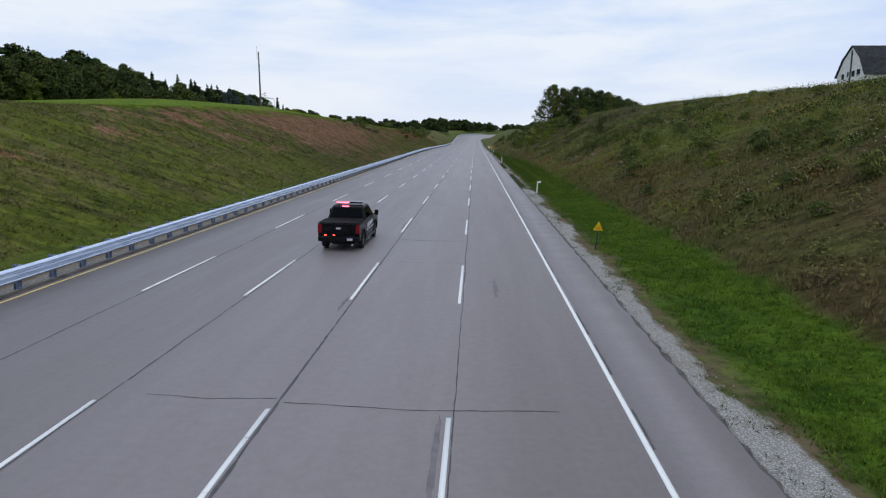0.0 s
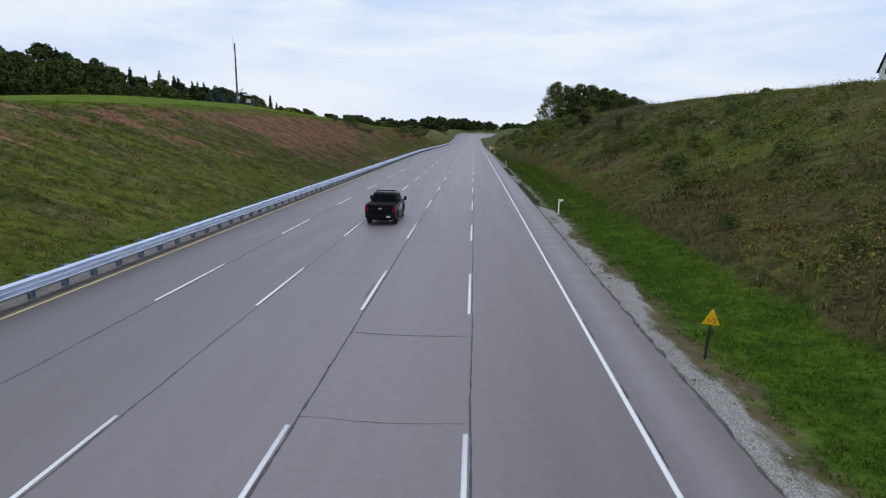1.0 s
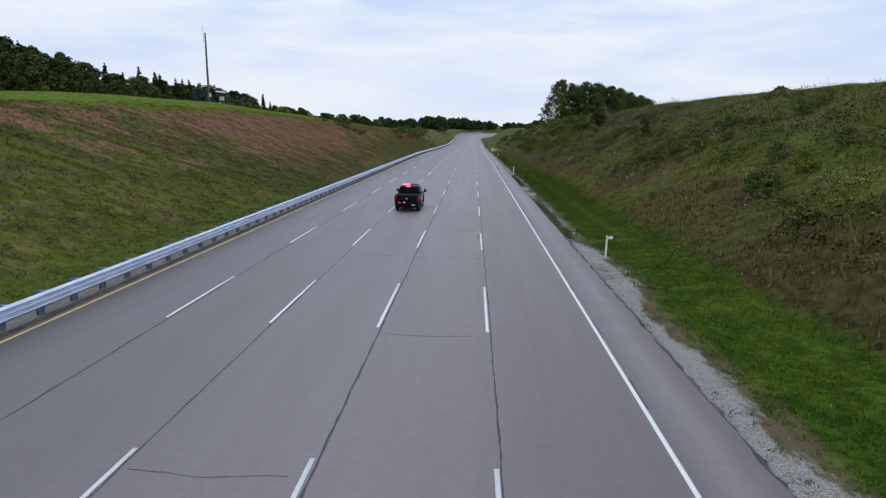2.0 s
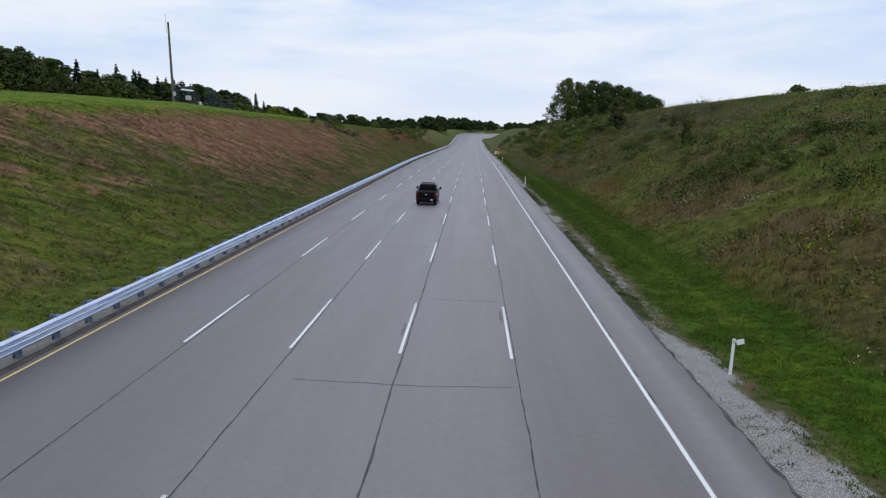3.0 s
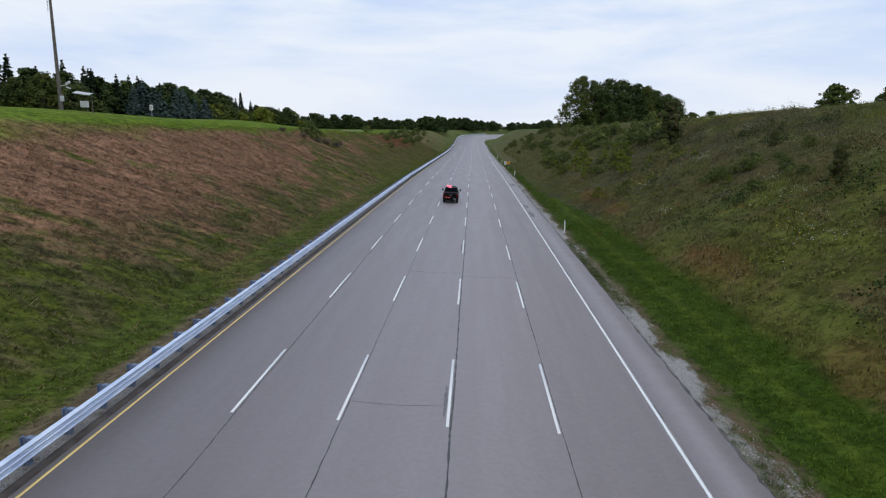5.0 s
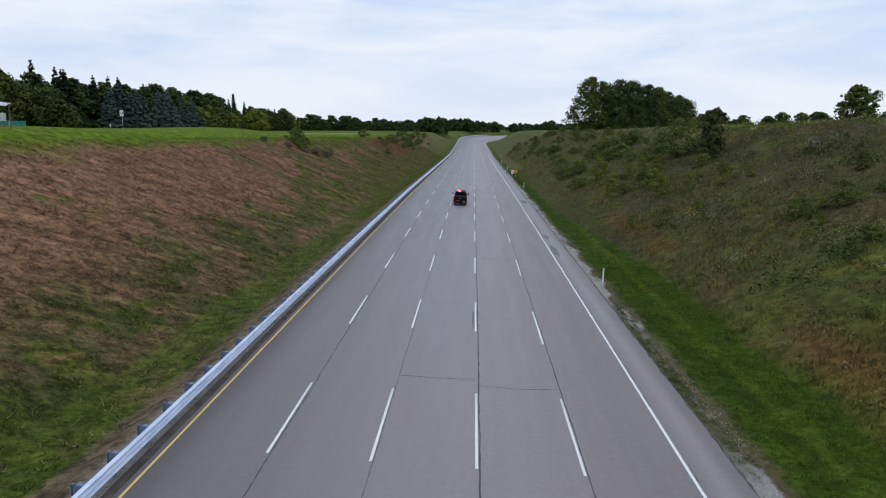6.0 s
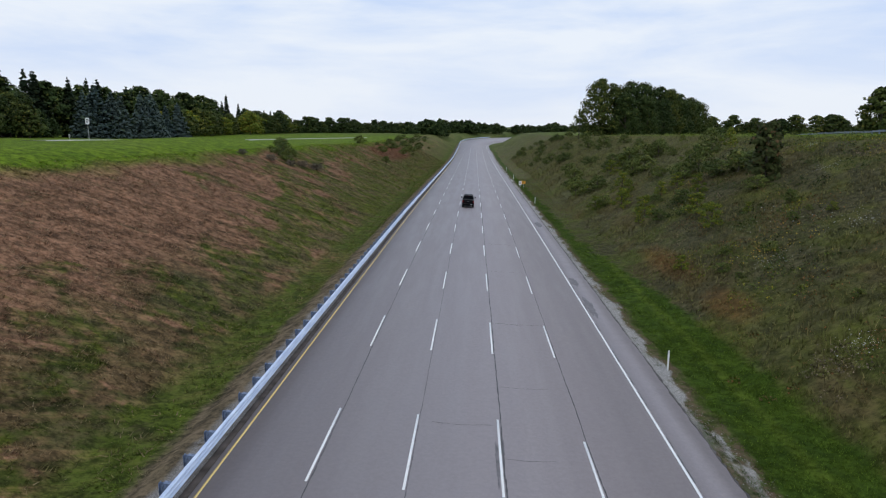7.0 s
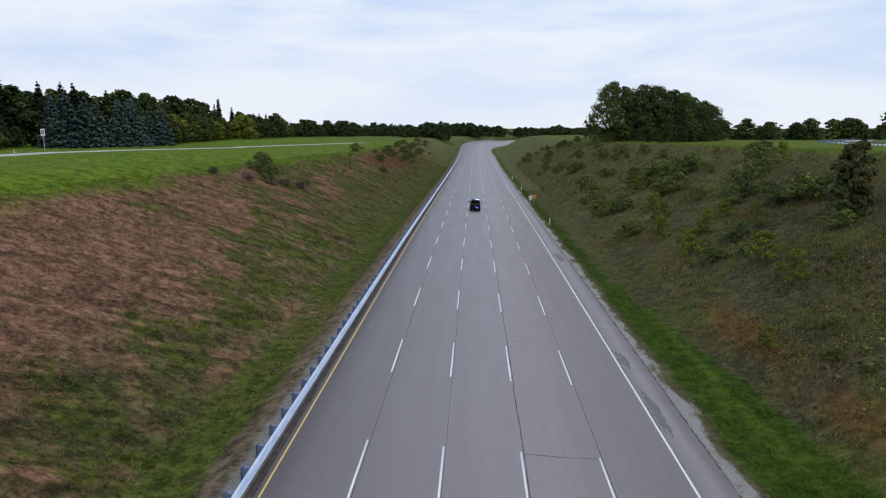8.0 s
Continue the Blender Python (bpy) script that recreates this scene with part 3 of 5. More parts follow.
def build_guardrail():
    rail = tagged(new("guardrail"), "long galvanised three-wave steel guardrail on posts", "guardrail")
    prof = rail_section()
    s0, s1, step = -30.0, 700.0, 3.81
    n = int((s1 - s0) / step)
    base = lambda s: float(on_road(s, RAIL_AT).z) + 0.30
    for k in range(n):
        verts, faces = [], []
        for s in (s0 + k * step - 0.03, s0 + (k + 1) * step + 0.03):
            for thick in (0.0, -0.012):
                for o, h in prof:
                    p = on_road(s, RAIL_AT + o + thick + 0.003 * (k % 2))
                    verts.append((p.x, p.y, base(s) + h))
        m = len(prof)
        for j in range(m - 1):
            faces += [(j, j + 1, 2 * m + j + 1, 2 * m + j), (m + j + 1, m + j, 3 * m + j, 3 * m + j + 1)]
        faces += [(m - 1, 2 * m - 1, 4 * m - 1, 3 * m - 1), (0, 2 * m, 3 * m, m)]
        ob = new("beam", fast_mesh("beam", verts, faces, M["zinc"], False))
        ob.parent = rail
    post, block = bmesh.new(), bmesh.new()
    box(post, -0.285, 0, 0.05, 0.014, 0.20, 1.76)
    box(post, -0.45, 0, 0.05, 0.014, 0.20, 1.76), box(post, -0.368, 0, 0.05, 0.16, 0.012, 1.76)
    box(block, -0.14, 0, 0.71, 0.27, 0.19, 0.42, 0.01)
    meshes = []
    for name, bm, mat in (("post", post, M["post_blue"]), ("block", block, M["post_blue"])):
        mesh = bpy.data.meshes.new(name)
        bm.to_mesh(mesh), bm.free()
        mesh.materials.append(mat)
        meshes.append((name, mesh))
    for k in range(int((s1 - s0) / POST_GAP)):
        s = s0 + k * POST_GAP
        if s > 420 and k % 2:
            continue
        p = on_road(s, RAIL_AT)
        for name, mesh in meshes:
            ob = new(name, mesh)
            ob.parent = rail
            ob.matrix_basis = pose(p.x, p.y, base(s) - 0.44, 0, 0, -math.degrees(max(0, s - BEND) / RADIUS))
    return rail


ground = build_ground()
road = build_road()
build_guardrail()


# ---------------------------------------------------------------- trees and shrubs
LEAF = {
    "oak": leaf_material("dark_broad_leaves", (0.014, 0.026, 0.008), (0.048, 0.076, 0.020), (0.090, 0.105, 0.026)),
    "ash": leaf_material("olive_broad_leaves", (0.022, 0.036, 0.009), (0.072, 0.094, 0.022), (0.130, 0.124, 0.026)),
    "gold": leaf_material("yellowing_leaves", (0.056, 0.087, 0.013), (0.147, 0.179, 0.023), (0.267, 0.224, 0.028), 0.15),
    "pine": leaf_material("dark_needles", (0.007, 0.016, 0.008), (0.024, 0.040, 0.018), (0.040, 0.050, 0.022)),
    "spruce": leaf_material("blue_needles", (0.036, 0.060, 0.058), (0.112, 0.152, 0.158), (0.062, 0.090, 0.058), 0.25),
    "shrub": leaf_material("shrub_leaves", (0.042, 0.062, 0.016), (0.115, 0.148, 0.036), (0.185, 0.175, 0.052)),
    "rust": leaf_material("rusty_leaves", (0.055, 0.049, 0.017), (0.146, 0.104, 0.037), (0.244, 0.110, 0.043), 0.3),
    "dusk": leaf_material("dark_rusty_leaves", (0.030, 0.043, 0.014), (0.070, 0.080, 0.026), (0.120, 0.072, 0.036), 0.12),
    "dry": leaf_material("grey_brown_twigs", (0.073, 0.061, 0.044), (0.171, 0.140, 0.104), (0.232, 0.183, 0.134), 0.2),
}


def leaf_cards(centres, normals, size, rng, loose=0.55, corners=3):
    """Leaves of about that size round the centres, turned roughly along the normals."""
    n = len(centres)
    d = normals + rng.normal(0, loose, (n, 3))
    d *= np.where(np.sum(d * normals, 1) < 0, -1, 1)[:, None]
    d /= np.linalg.norm(d, axis=1, keepdims=True) + 1e-9
    a = np.cross(d, rng.normal(0, 1, (n, 3)))
    a /= np.linalg.norm(a, axis=1, keepdims=True) + 1e-9
    b = np.cross(d, a)
    s = (size * rng.uniform(0.6, 1.35, n))[:, None]
    t = s * rng.uniform(0.45, 0.8, (n, 1))
    if corners == 3:
        v = np.stack([centres - a * s, centres - b * t * 1.3 + a * s * 0.5, centres + b * t * 1.2 + a * s * 0.7], 1)
    else:
        v = np.stack([centres - a * s, centres - b * t + a * s * 0.2, centres + a * s, centres + b * t + a * s * 0.2], 1)
    lit = normals * 0.7 + d * 0.8 + (0, 0, 0.4)
    lit /= np.linalg.norm(lit, axis=1, keepdims=True) + 1e-9
    return v.reshape(-1, 3), np.repeat(lit, corners, axis=0)


def broad_crown(rng, height, radius, bare, count, size, blobs=26):
    """Leaves in lumps over an uneven crown."""
    cs, ns = [], []
    for k in range(blobs):
        a, t = 2.4 * k + rng.uniform(-0.5, 0.5), (k + rng.uniform(0.1, 0.9)) / blobs
        r = radius * rng.uniform(0.22, 0.44) * (1.1 - 0.40 * t)
        reach = rng.uniform(0.25, 0.86) * radius * math.sin(math.pi * (0.26 + 0.70 * t)) ** 0.8
        c = np.array([math.cos(a) * reach, math.sin(a) * reach, bare + r * 0.5 + (height - bare - 1.45 * r) * t])
        m = count // blobs
        e = rng.normal(0, 1, (m, 3))
        e /= np.linalg.norm(e, axis=1, keepdims=True)
        e[:, 2] = np.where(e[:, 2] < -0.3, -e[:, 2], e[:, 2])
        cs.append(c + e * r * rng.uniform(0.45, 1.18, (m, 1)) * np.array([1, 1, 0.85]))
        ns.append(e)
    return leaf_cards(np.concatenate(cs), np.concatenate(ns), size, rng)


def cone_crown(rng, height, radius, bare, count, size):
    t = 1 - np.sqrt(rng.uniform(0, 1, count))
    whorl = np.round(t * 17) / 17
    t = np.clip(whorl + rng.normal(0, 0.012, count), 0, 0.995)
    z = bare + (height - bare) * t
    spoke = rng.integers(0, 9, count) * (2 * np.pi / 9) + whorl * 37 + rng.normal(0, 0.16, count)
    reach = rng.uniform(0.15, 1.0, count) ** 0.6 * radius * (1 - t) ** 0.85 * (0.82 + 0.18 * np.sin(spoke * 3 + whorl * 50)) + 0.08
    c = np.stack([np.cos(spoke) * reach, np.sin(spoke) * reach, z - 0.20 * reach], 1)
    n = np.stack([np.cos(spoke) * 0.5, np.sin(spoke) * 0.5, np.ones(count)], 1)
    return leaf_cards(c, n, size, rng)


def wood(bm, rng, height, radius, bare, thick, limbs):
    lean = rng.normal(0, 0.02 * height, 2)
    tips = [(0, 0, -0.4), (lean[0] * 0.3, lean[1] * 0.3, height * 0.4), (lean[0], lean[1], height * 0.85)]
    tube(bm, tips[0], tips[1], thick, thick * 0.7, 7), tube(bm, tips[1], tips[2], thick * 0.7, thick * 0.15, 6)
    for k in range(limbs):
        a, t = 2.4 * k + rng.uniform(-0.4, 0.4), rng.uniform(0.25, 0.7)
        h = bare + (height - bare) * t * 0.8
        p = (lean[0] * h / height, lean[1] * h / height, h)
        q = (math.cos(a) * radius * 0.7, math.sin(a) * radius * 0.7, h + (height - bare) * rng.uniform(0.12, 0.3))
        tube(bm, p, q, thick * 0.32, thick * 0.06, 5)


def make_tree(name, label, category, kind, height, radius, bare, count, size, seed, cone=False, limbs=7, blobs=40, group=""):
    count, size = (int(2.0 * count), 0.64 * size) if height < 4 else (int(2.05 * count), 0.70 * size)
    rng = np.random.default_rng(seed)
    tree = tagged(new(name), label, category, group)
    bm = bmesh.new()
    wood(bm, rng, height, radius, bare, 0.018 * height + 0.02, 0 if cone else limbs)
    part("trunk", bm, M["bark"], tree)
    v = cone_crown(rng, height, radius, bare, count, size) if cone else broad_crown(rng, height, radius, bare, count, size, blobs)
    v, lit = v
    crown = new("crown", fast_mesh("crown", v, np.arange(len(v)).reshape(-1, 3), LEAF[kind], normals=lit))
    crown.parent = tree
    return tree


class Grove:
    """Sets out copies of a made tree; the first one is the made tree itself."""

    def __init__(self, *args, **kw):
        self.tree, self.height, self.used = make_tree(*args, **kw), args[4], False

    def at(self, x, y, height=None, wide=1.0, turn=None, rnd=random.Random(3), sink=0.1):
        k = (height or self.height) / self.height
        m = Matrix.LocRotScale((x, y, float(land(x, y)) - sink * k), Euler((0, 0, rnd.uniform(0, 6.28) if turn is None else turn)), (k * wide, k * wide, k))
        if not self.used:
            self.used, self.tree.matrix_basis = True, m
            return self.tree
        made = copy_thing(self.tree, m)
        made.matrix_basis = m
        return made


def plant():
    rnd = random.Random(11)
    wood_label = "at the wood's edge beyond the field"
    oak = [Grove("broadleaf_tree", f"dark green leafy tree {wood_label}", "tree", "oak", 14, 5.0, 0.0, 1300, 0.60, 21 + k, group="treeline") for k in range(3)]
    ash = [Grove("broadleaf_tree", f"olive green leafy tree {wood_label}", "tree", "ash", 13, 5.0, 0.0, 1300, 0.60, 31 + k, group="treeline") for k in range(2)]
    gold = [Grove("broadleaf_tree", f"yellow-green turning tree {wood_label}", "tree", "gold", 10, 4.4, 0.0, 2000, 0.38, 41, group="treeline")]
    pine = [Grove("conifer", f"tall dark conifer {wood_label}", "conifer", "pine", 16, 3.6, 0.3, 1200, 0.68, 51 + k, cone=True, group="treeline") for k in range(2)]
    spruce = [Grove("blue_spruce", f"blue-grey spruce {wood_label}", "conifer", "spruce", 11, 3.8, 0.0, 1900, 0.46, 61 + k, cone=True, group="treeline") for k in range(2)]
    near = [Grove("broadleaf_tree", f"dark green leafy tree {wood_label}", "tree", "oak", 13, 4.9, 0.0, 2300, 0.36, 25, group="treeline"),
            Grove("broadleaf_tree", f"olive green leafy tree {wood_label}", "tree", "ash", 13, 5.0, 0.0, 2300, 0.36, 35, group="treeline"),
            Grove("broadleaf_tree", f"olive green leafy tree {wood_label}", "tree", "ash", 12, 5.2, 0.0, 2300, 0.36, 36, group="treeline")]
    # the wood along the top field
    y = 84.0
    while y < 258:
        x = -104 - 0.05 * (y - 84) + rnd.uniform(-4, 4)
        rnd.choice(near).at(x, y, rnd.uniform(9.0, 12.5) + (2.0 if 180 < y < 214 else -0.3), rnd.uniform(1.0, 1.3), rnd=rnd)
        behind = rnd.choice(oak + oak + pine)
        behind.at(x - rnd.uniform(9, 15), y + rnd.uniform(-3, 3), rnd.uniform(13.0, 16.0) + (3.0 if 185 < y < 216 else 0.0) + (0.4 if behind in pine else 0.0), rnd.uniform(0.95, 1.15) if behind in pine else rnd.uniform(1.0, 1.25), rnd=rnd)
        if rnd.random() < 0.6:
            rnd.choice(ash + gold + oak).at(x + rnd.uniform(3, 6), y + rnd.uniform(-3, 3), rnd.uniform(4.5, 7.5), 1.25, rnd=rnd)
        y += rnd.uniform(4.0, 5.8)
    for k in range(12):
        spruce[k % 2].at(-105 - 0.4 * k + rnd.uniform(-2, 2), 264 + 5.6 * k + rnd.uniform(-1.5, 1.5), rnd.uniform(11, 14), rnd.uniform(1.0, 1.25), rnd=rnd)
    for k in range(26):
        kind = rnd.choice(oak + pine + pine)
        kind.at(-118 - 0.4 * k + rnd.uniform(-3, 3), 254 + 4 * k, rnd.uniform(14, 17) + (1.0 if kind in pine else 0.0) - 0.05 * k, 1.05 if kind in pine else 1.2, rnd=rnd)
    for k in range(22):
        rnd.choice(ash + ash + gold).at(-117 - 0.75 * k + rnd.uniform(-3, 3), 332 + 5.5 * k, rnd.uniform(7.5, 12), 1.3, rnd=rnd)
        rnd.choice(oak + oak + pine).at(-131 - 0.8 * k + rnd.uniform(-3, 3), 336 + 5.5 * k, rnd.uniform(14.5, 19.5), 1.2, rnd=rnd)
    pine[0].at(-138, 446, 20.5, 0.8, rnd=rnd)
    for k in range(9):
        rnd.choice(gold + ash + oak).at(-128 - 0.4 * k + rnd.uniform(-3, 3), 446 + 10 * k, rnd.uniform(10, 13.5), 1.5, rnd=rnd)
        rnd.choice(pine + oak).at(-146 + rnd.uniform(-4, 4), 470 + 12 * k, rnd.uniform(14, 18), rnd=rnd)
    for k in range(38):
        t = k / 37
        rnd.choice(oak + ash + oak).at(-130 + 78 * t + rnd.uniform(-6, 6), 545 + 250 * t, rnd.choice((8, 9, 10, 13)) + rnd.uniform(-0.8, 0.8) + 3.0 * (1 - t), 1.5, rnd=rnd, sink=3.5)
    # the grove above the weedy bank
    big = [Grove("grove_tree", "tall dark green tree in a dense grove", "tree", kind, 19, 7.0, 0.0, 4200, 0.42, 71 + k, blobs=64, group="grove on the bank top") for k, kind in enumerate(("oak", "ash"))]
    for x, y, h in ((38, 356, 20.5), (45, 362, 19), (52, 366, 20), (60, 378, 20.5), (68, 386, 19.5), (76, 400, 19), (84, 412, 18), (93, 424, 17), (101, 434, 15.5), (47, 352, 15),
                    (57, 360, 14), (66, 372, 14), (80, 394, 14), (72, 384, 18), (90, 416, 15)):
        big[1 if x < 46 or rnd.random() < 0.2 else 0].at(x, y, 1.12 * h + 2.0, 0.90, rnd=rnd, sink=2.4)
    thin = Grove("airy_tree", "sparse small tree on the grassy crest", "tree", "ash", 8, 3.4, 1.2, 520, 0.26, 81, blobs=13)
    thin.at(30, 351, 10.5, 0.8, rnd=rnd)
    for x, y, h, w in ((150, 372, 11, 1.2), (160, 384, 8, 1.2), (126, 425, 9, 1.2), (178, 380, 13, 1.2), (190, 394, 12, 1.2), (215, 430, 12, 1.3), (232, 425, 13, 1.3)):
        (thin if h < 10 else ash[h % 2]).at(x, y, max(h, 30.5 - float(land(x, y))) if 145 < x < 195 else h, w, rnd=rnd)
    for k in range(46):
        t = k / 45
        rnd.choice(oak + ash).at(112 + 220 * t + rnd.uniform(-5, 5), 505 - 40 * t + rnd.uniform(-15, 15), rnd.choice((9, 10, 11, 13, 16)) + rnd.uniform(-0.8, 0.8), rnd.uniform(1.3, 1.8), rnd=rnd, sink=3.5)
    # single small trees on the weedy bank
    lone = Grove("small_tree", "small dark bank tree with some rusty leaves", "tree", "dusk", 5.6, 1.8, 0.0, 3600, 0.22, 91, blobs=22)
    lone.at(23.5, 179.5, 6.9, 0.95, rnd=rnd)
    lone.at(20.6, 127, 2.7, 0.9, rnd=rnd)
    lone.at(26, 150, 1.9, 1.0, rnd=rnd)
    # shrubs
    shrub = [Grove("shrub", "green leafy shrub among bank weeds", "shrub", "shrub", 2.4, 1.5, 0.0, 800, 0.13, 101 + k, limbs=4, blobs=13, group="bank shrubs") for k in range(3)]
    lime = [Grove("shrub", "yellow-green shrub among bank weeds", "shrub", "gold", 3.0, 1.35, 0.0, 850, 0.13, 111, limbs=4, blobs=11, group="bank shrubs")]
    dry = [Grove("shrub", "low grey-brown shrub on the bank", "shrub", "dry", 2.0, 1.5, 0.0, 700, 0.13, 121, limbs=4, blobs=11, group="bank shrubs")]
    for x, y, h, k in ((9.8, 49.7, 0.95, 0), (13.6, 60.5, 0.8, 1), (18, 94.6, 1.0, 0), (19.4, 101, 0.9, 2), (17.2, 99, 0.8, 0), (22.5, 104, 1.0, 1), (12.3, 124.5, 0.7, 0), (15.8, 112, 1.0, 2), (17.5, 116, 1.1, 0),
                       (20.5, 118.5, 1.2, 1), (13.2, 183, 1.8, 0), (16.8, 186, 2.0, 1), (11.6, 206, 2.0, 2), (21, 199, 2.8, 0), (24, 84, 1.1, 0), (29, 96, 1.2, 2), (10.3, 84, 0.7, 0), (14.5, 145, 0.7, 1), (13.0, 70, 0.9, 0), (22, 63, 1.1, 1), (30, 66, 1.2, 2), (26, 48, 1.0, 0), (11.3, 35, 0.9, 1), (11.8, 29, 0.8, 2)):
        shrub[k].at(x, y, h, 1.35, rnd=rnd)
    for x, y, h in ((9.8, 163, 1.7), (13.0, 188.5, 3.1), (11.8, 186.5, 1.4), (14.0, 203, 2.0), (22, 70, 1.3), (27, 75, 1.4), (16, 215, 3.0), (18.5, 171, 1.2), (12.5, 226, 2.4), (20, 233, 3.4), (17, 196, 2.2), (15.5, 208, 2.4)):
        lime[0].at(x, y, h, 1.15, rnd=rnd)
    for k in range(60):
        y = rnd.uniform(205, 430)
        x = rnd.uniform(9.5, 34)
        rnd.choice(shrub + shrub + lime).at(x, y, rnd.uniform(1.5, 3.6), rnd.uniform(1.0, 1.4), rnd=rnd)
    for k in range(26):
        cx, cy = rnd.uniform(12, 26), rnd.uniform(30, 205)
        for j in range(rnd.randint(2, 5)):
            rnd.choice(shrub + shrub + lime).at(cx + rnd.gauss(0, 1.4), cy + rnd.gauss(0, 2.2), rnd.uniform(0.7, 1.8) * (1.0 if cy < 120 else 0.85), rnd.uniform(1.0, 1.5), rnd=rnd)
    for x, y, h, w, g in ((10.2, 206.6, 2.6, 1.2, 3), (12.4, 198.8, 3.4, 1.0, 3), (15.9, 178.1, 2.9, 1.5, 3), (15.0, 170.9, 3.0, 1.0, 3), (18.8, 186.7, 3.0, 0.9, 3), (23.0, 199.3, 4.4, 0.9, 0),
                          (19.0, 195.6, 2.4, 1.2, 3), (21.0, 232.8, 4.2, 1.3, 1), (17.8, 232.9, 3.4, 1.3, 3), (23.1, 229.3, 4.0, 1.3, 2), (24.8, 226.3, 3.2, 1.4, 0), (13.1, 247.7, 3.4, 1.2, 0),
                          (24.3, 188.8, 3.0, 1.7, 1), (22.6, 191.3, 2.4, 1.7, 2), (25.5, 186.0, 2.4, 1.6, 1), (22.1, 177.8, 1.8, 1.5, 0)):
        (shrub + lime)[g].at(x, y, h, w, rnd=rnd)
    for x, y, h, w in ((-41.8, 219, 3.8, 0.95), (-43.2, 222, 3.2, 1.0), (-40.2, 217, 2.9, 1.05)):
        shrub[0].at(x, y, h, w, rnd=rnd)
    for x, y, h in ((-41.5, 211, 1.3), (-38.5, 219, 1.4), (-37, 223, 1.6), (-44, 205, 1.0), (-39.5, 215, 1.1)):
        dry[0].at(x, y, h, 1.5, rnd=rnd)
    for k in range(34):
        y = rnd.uniform(290, 520)
        shrub[k % 3].at(-rnd.uniform(33, 46) + 0.012 * (y - 290), y, rnd.uniform(1.2, 3.4), 1.4, rnd=rnd)
    # woods in the distance
    rng, vs, ls = np.random.default_rng(5), [], []
    for k in range(210):
        if k < 100:
            # along the outer side of the bend
            place = on_road(590 + 330 * rng.random(), -36 - 60 * rng.random() ** 1.5)
            x, y = place.x, place.y
            h, w = max(6.0, 18.5 + 2.5 * rng.random() + 4.0 * math.exp(-((x + 26) / 34) ** 2) - float(land(x, y))), 9
        elif k < 165:
            x, y, h, w = 40 + 150 * rng.random(), 650 + 150 * rng.random(), 4 + 6 * rng.random(), 9
        else:
            x, y, h, w = -420 + 330 * rng.random(), 900 + 200 * rng.random(), 9 + 5 * rng.random(), 12
        v, lit = broad_crown(rng, h, w * 0.85, 0.0, 660, 0.75, 16)
        ls.append(lit)
        vs.append(v + (x, y, float(land(x, y)) - 1.0))
    v = np.concatenate(vs)
    ob = new("distant_woods", fast_mesh("distant_woods", v, np.arange(len(v)).reshape(-1, 3), LEAF["oak"], normals=np.concatenate(ls)))
    tagged(ob, "dark green woods on the far rise", "woods", kind="stuff")


plant()


# ---------------------------------------------------------------- grass and weeds
def blades(name, label, category, x, y, height, width, each, spread, material, seed, lean=0.35):
    """Tufts of single-triangle blades standing on the ground at the places x, y."""
    rng = np.random.default_rng(seed)
    n = len(x)
    x, y, h = np.repeat(x, each) + rng.normal(0, spread, n * each), np.repeat(y, each) + rng.normal(0, spread, n * each), np.repeat(height, each) * rng.uniform(0.5, 1.2, n * each)
    z = land(x, y) - 0.02
    a = rng.uniform(0, 2 * np.pi, n * each)
    w = width * rng.uniform(0.6, 1.4, n * each)
    dx, dy = np.cos(a) * w, np.sin(a) * w
    lx, ly = rng.normal(0, lean, n * each) * h, rng.normal(0, lean, n * each) * h
    # wound to face the camera's side, so the upright shading normals are not flipped
    side = np.where(x > -9, -0.6, 0.6)
    up = np.where(side * dy * h + 0.5 * dx * h + 0.5 * (dx * ly - dy * lx) > 0, 1, -1)
    dx, dy = dx * up, dy * up
    v = np.stack([np.stack([x - dx, y - dy, z], 1), np.stack([x + dx, y + dy, z], 1), np.stack([x + lx, y + ly, z + h], 1)], 1).reshape(-1, 3)
    lit = np.stack([lx / h * 0.5 + rng.normal(0, 0.25, n * each), ly / h * 0.5 + rng.normal(0, 0.25, n * each), np.ones(n * each)], 1)
    lit /= np.linalg.norm(lit, axis=1, keepdims=True)
    ob = new(name, fast_mesh(name, v, np.arange(len(v)).reshape(-1, 3), material, normals=np.repeat(lit, 3, axis=0)))
    return tagged(ob, label, category, kind="stuff")


def clumpy(rng, n, x0, x1, y0, y1, grain=0.5, keep=0.45):
    x, y = rng.uniform(x0, x1, n * 2), rng.uniform(y0, y1, n * 2)
    f = 0.5 + 0.5 * np.sin(x * grain + 2.1 * np.sin(y * grain * 0.7)) * np.cos(y * grain * 0.9 + 1.3 * np.sin(x * grain * 1.3))
    ok = rng.uniform(0, 1, n * 2) < keep + (1 - keep) * f
    return x[ok][:n], y[ok][:n]


def overgrown(y):
    """1 where low weeds have taken the gravel next to the pavement."""
    return smooth(69, 74, y) * (1 - smooth(93, 101, y)) + smooth(111, 117, y) * (1 - smooth(131, 138, y))


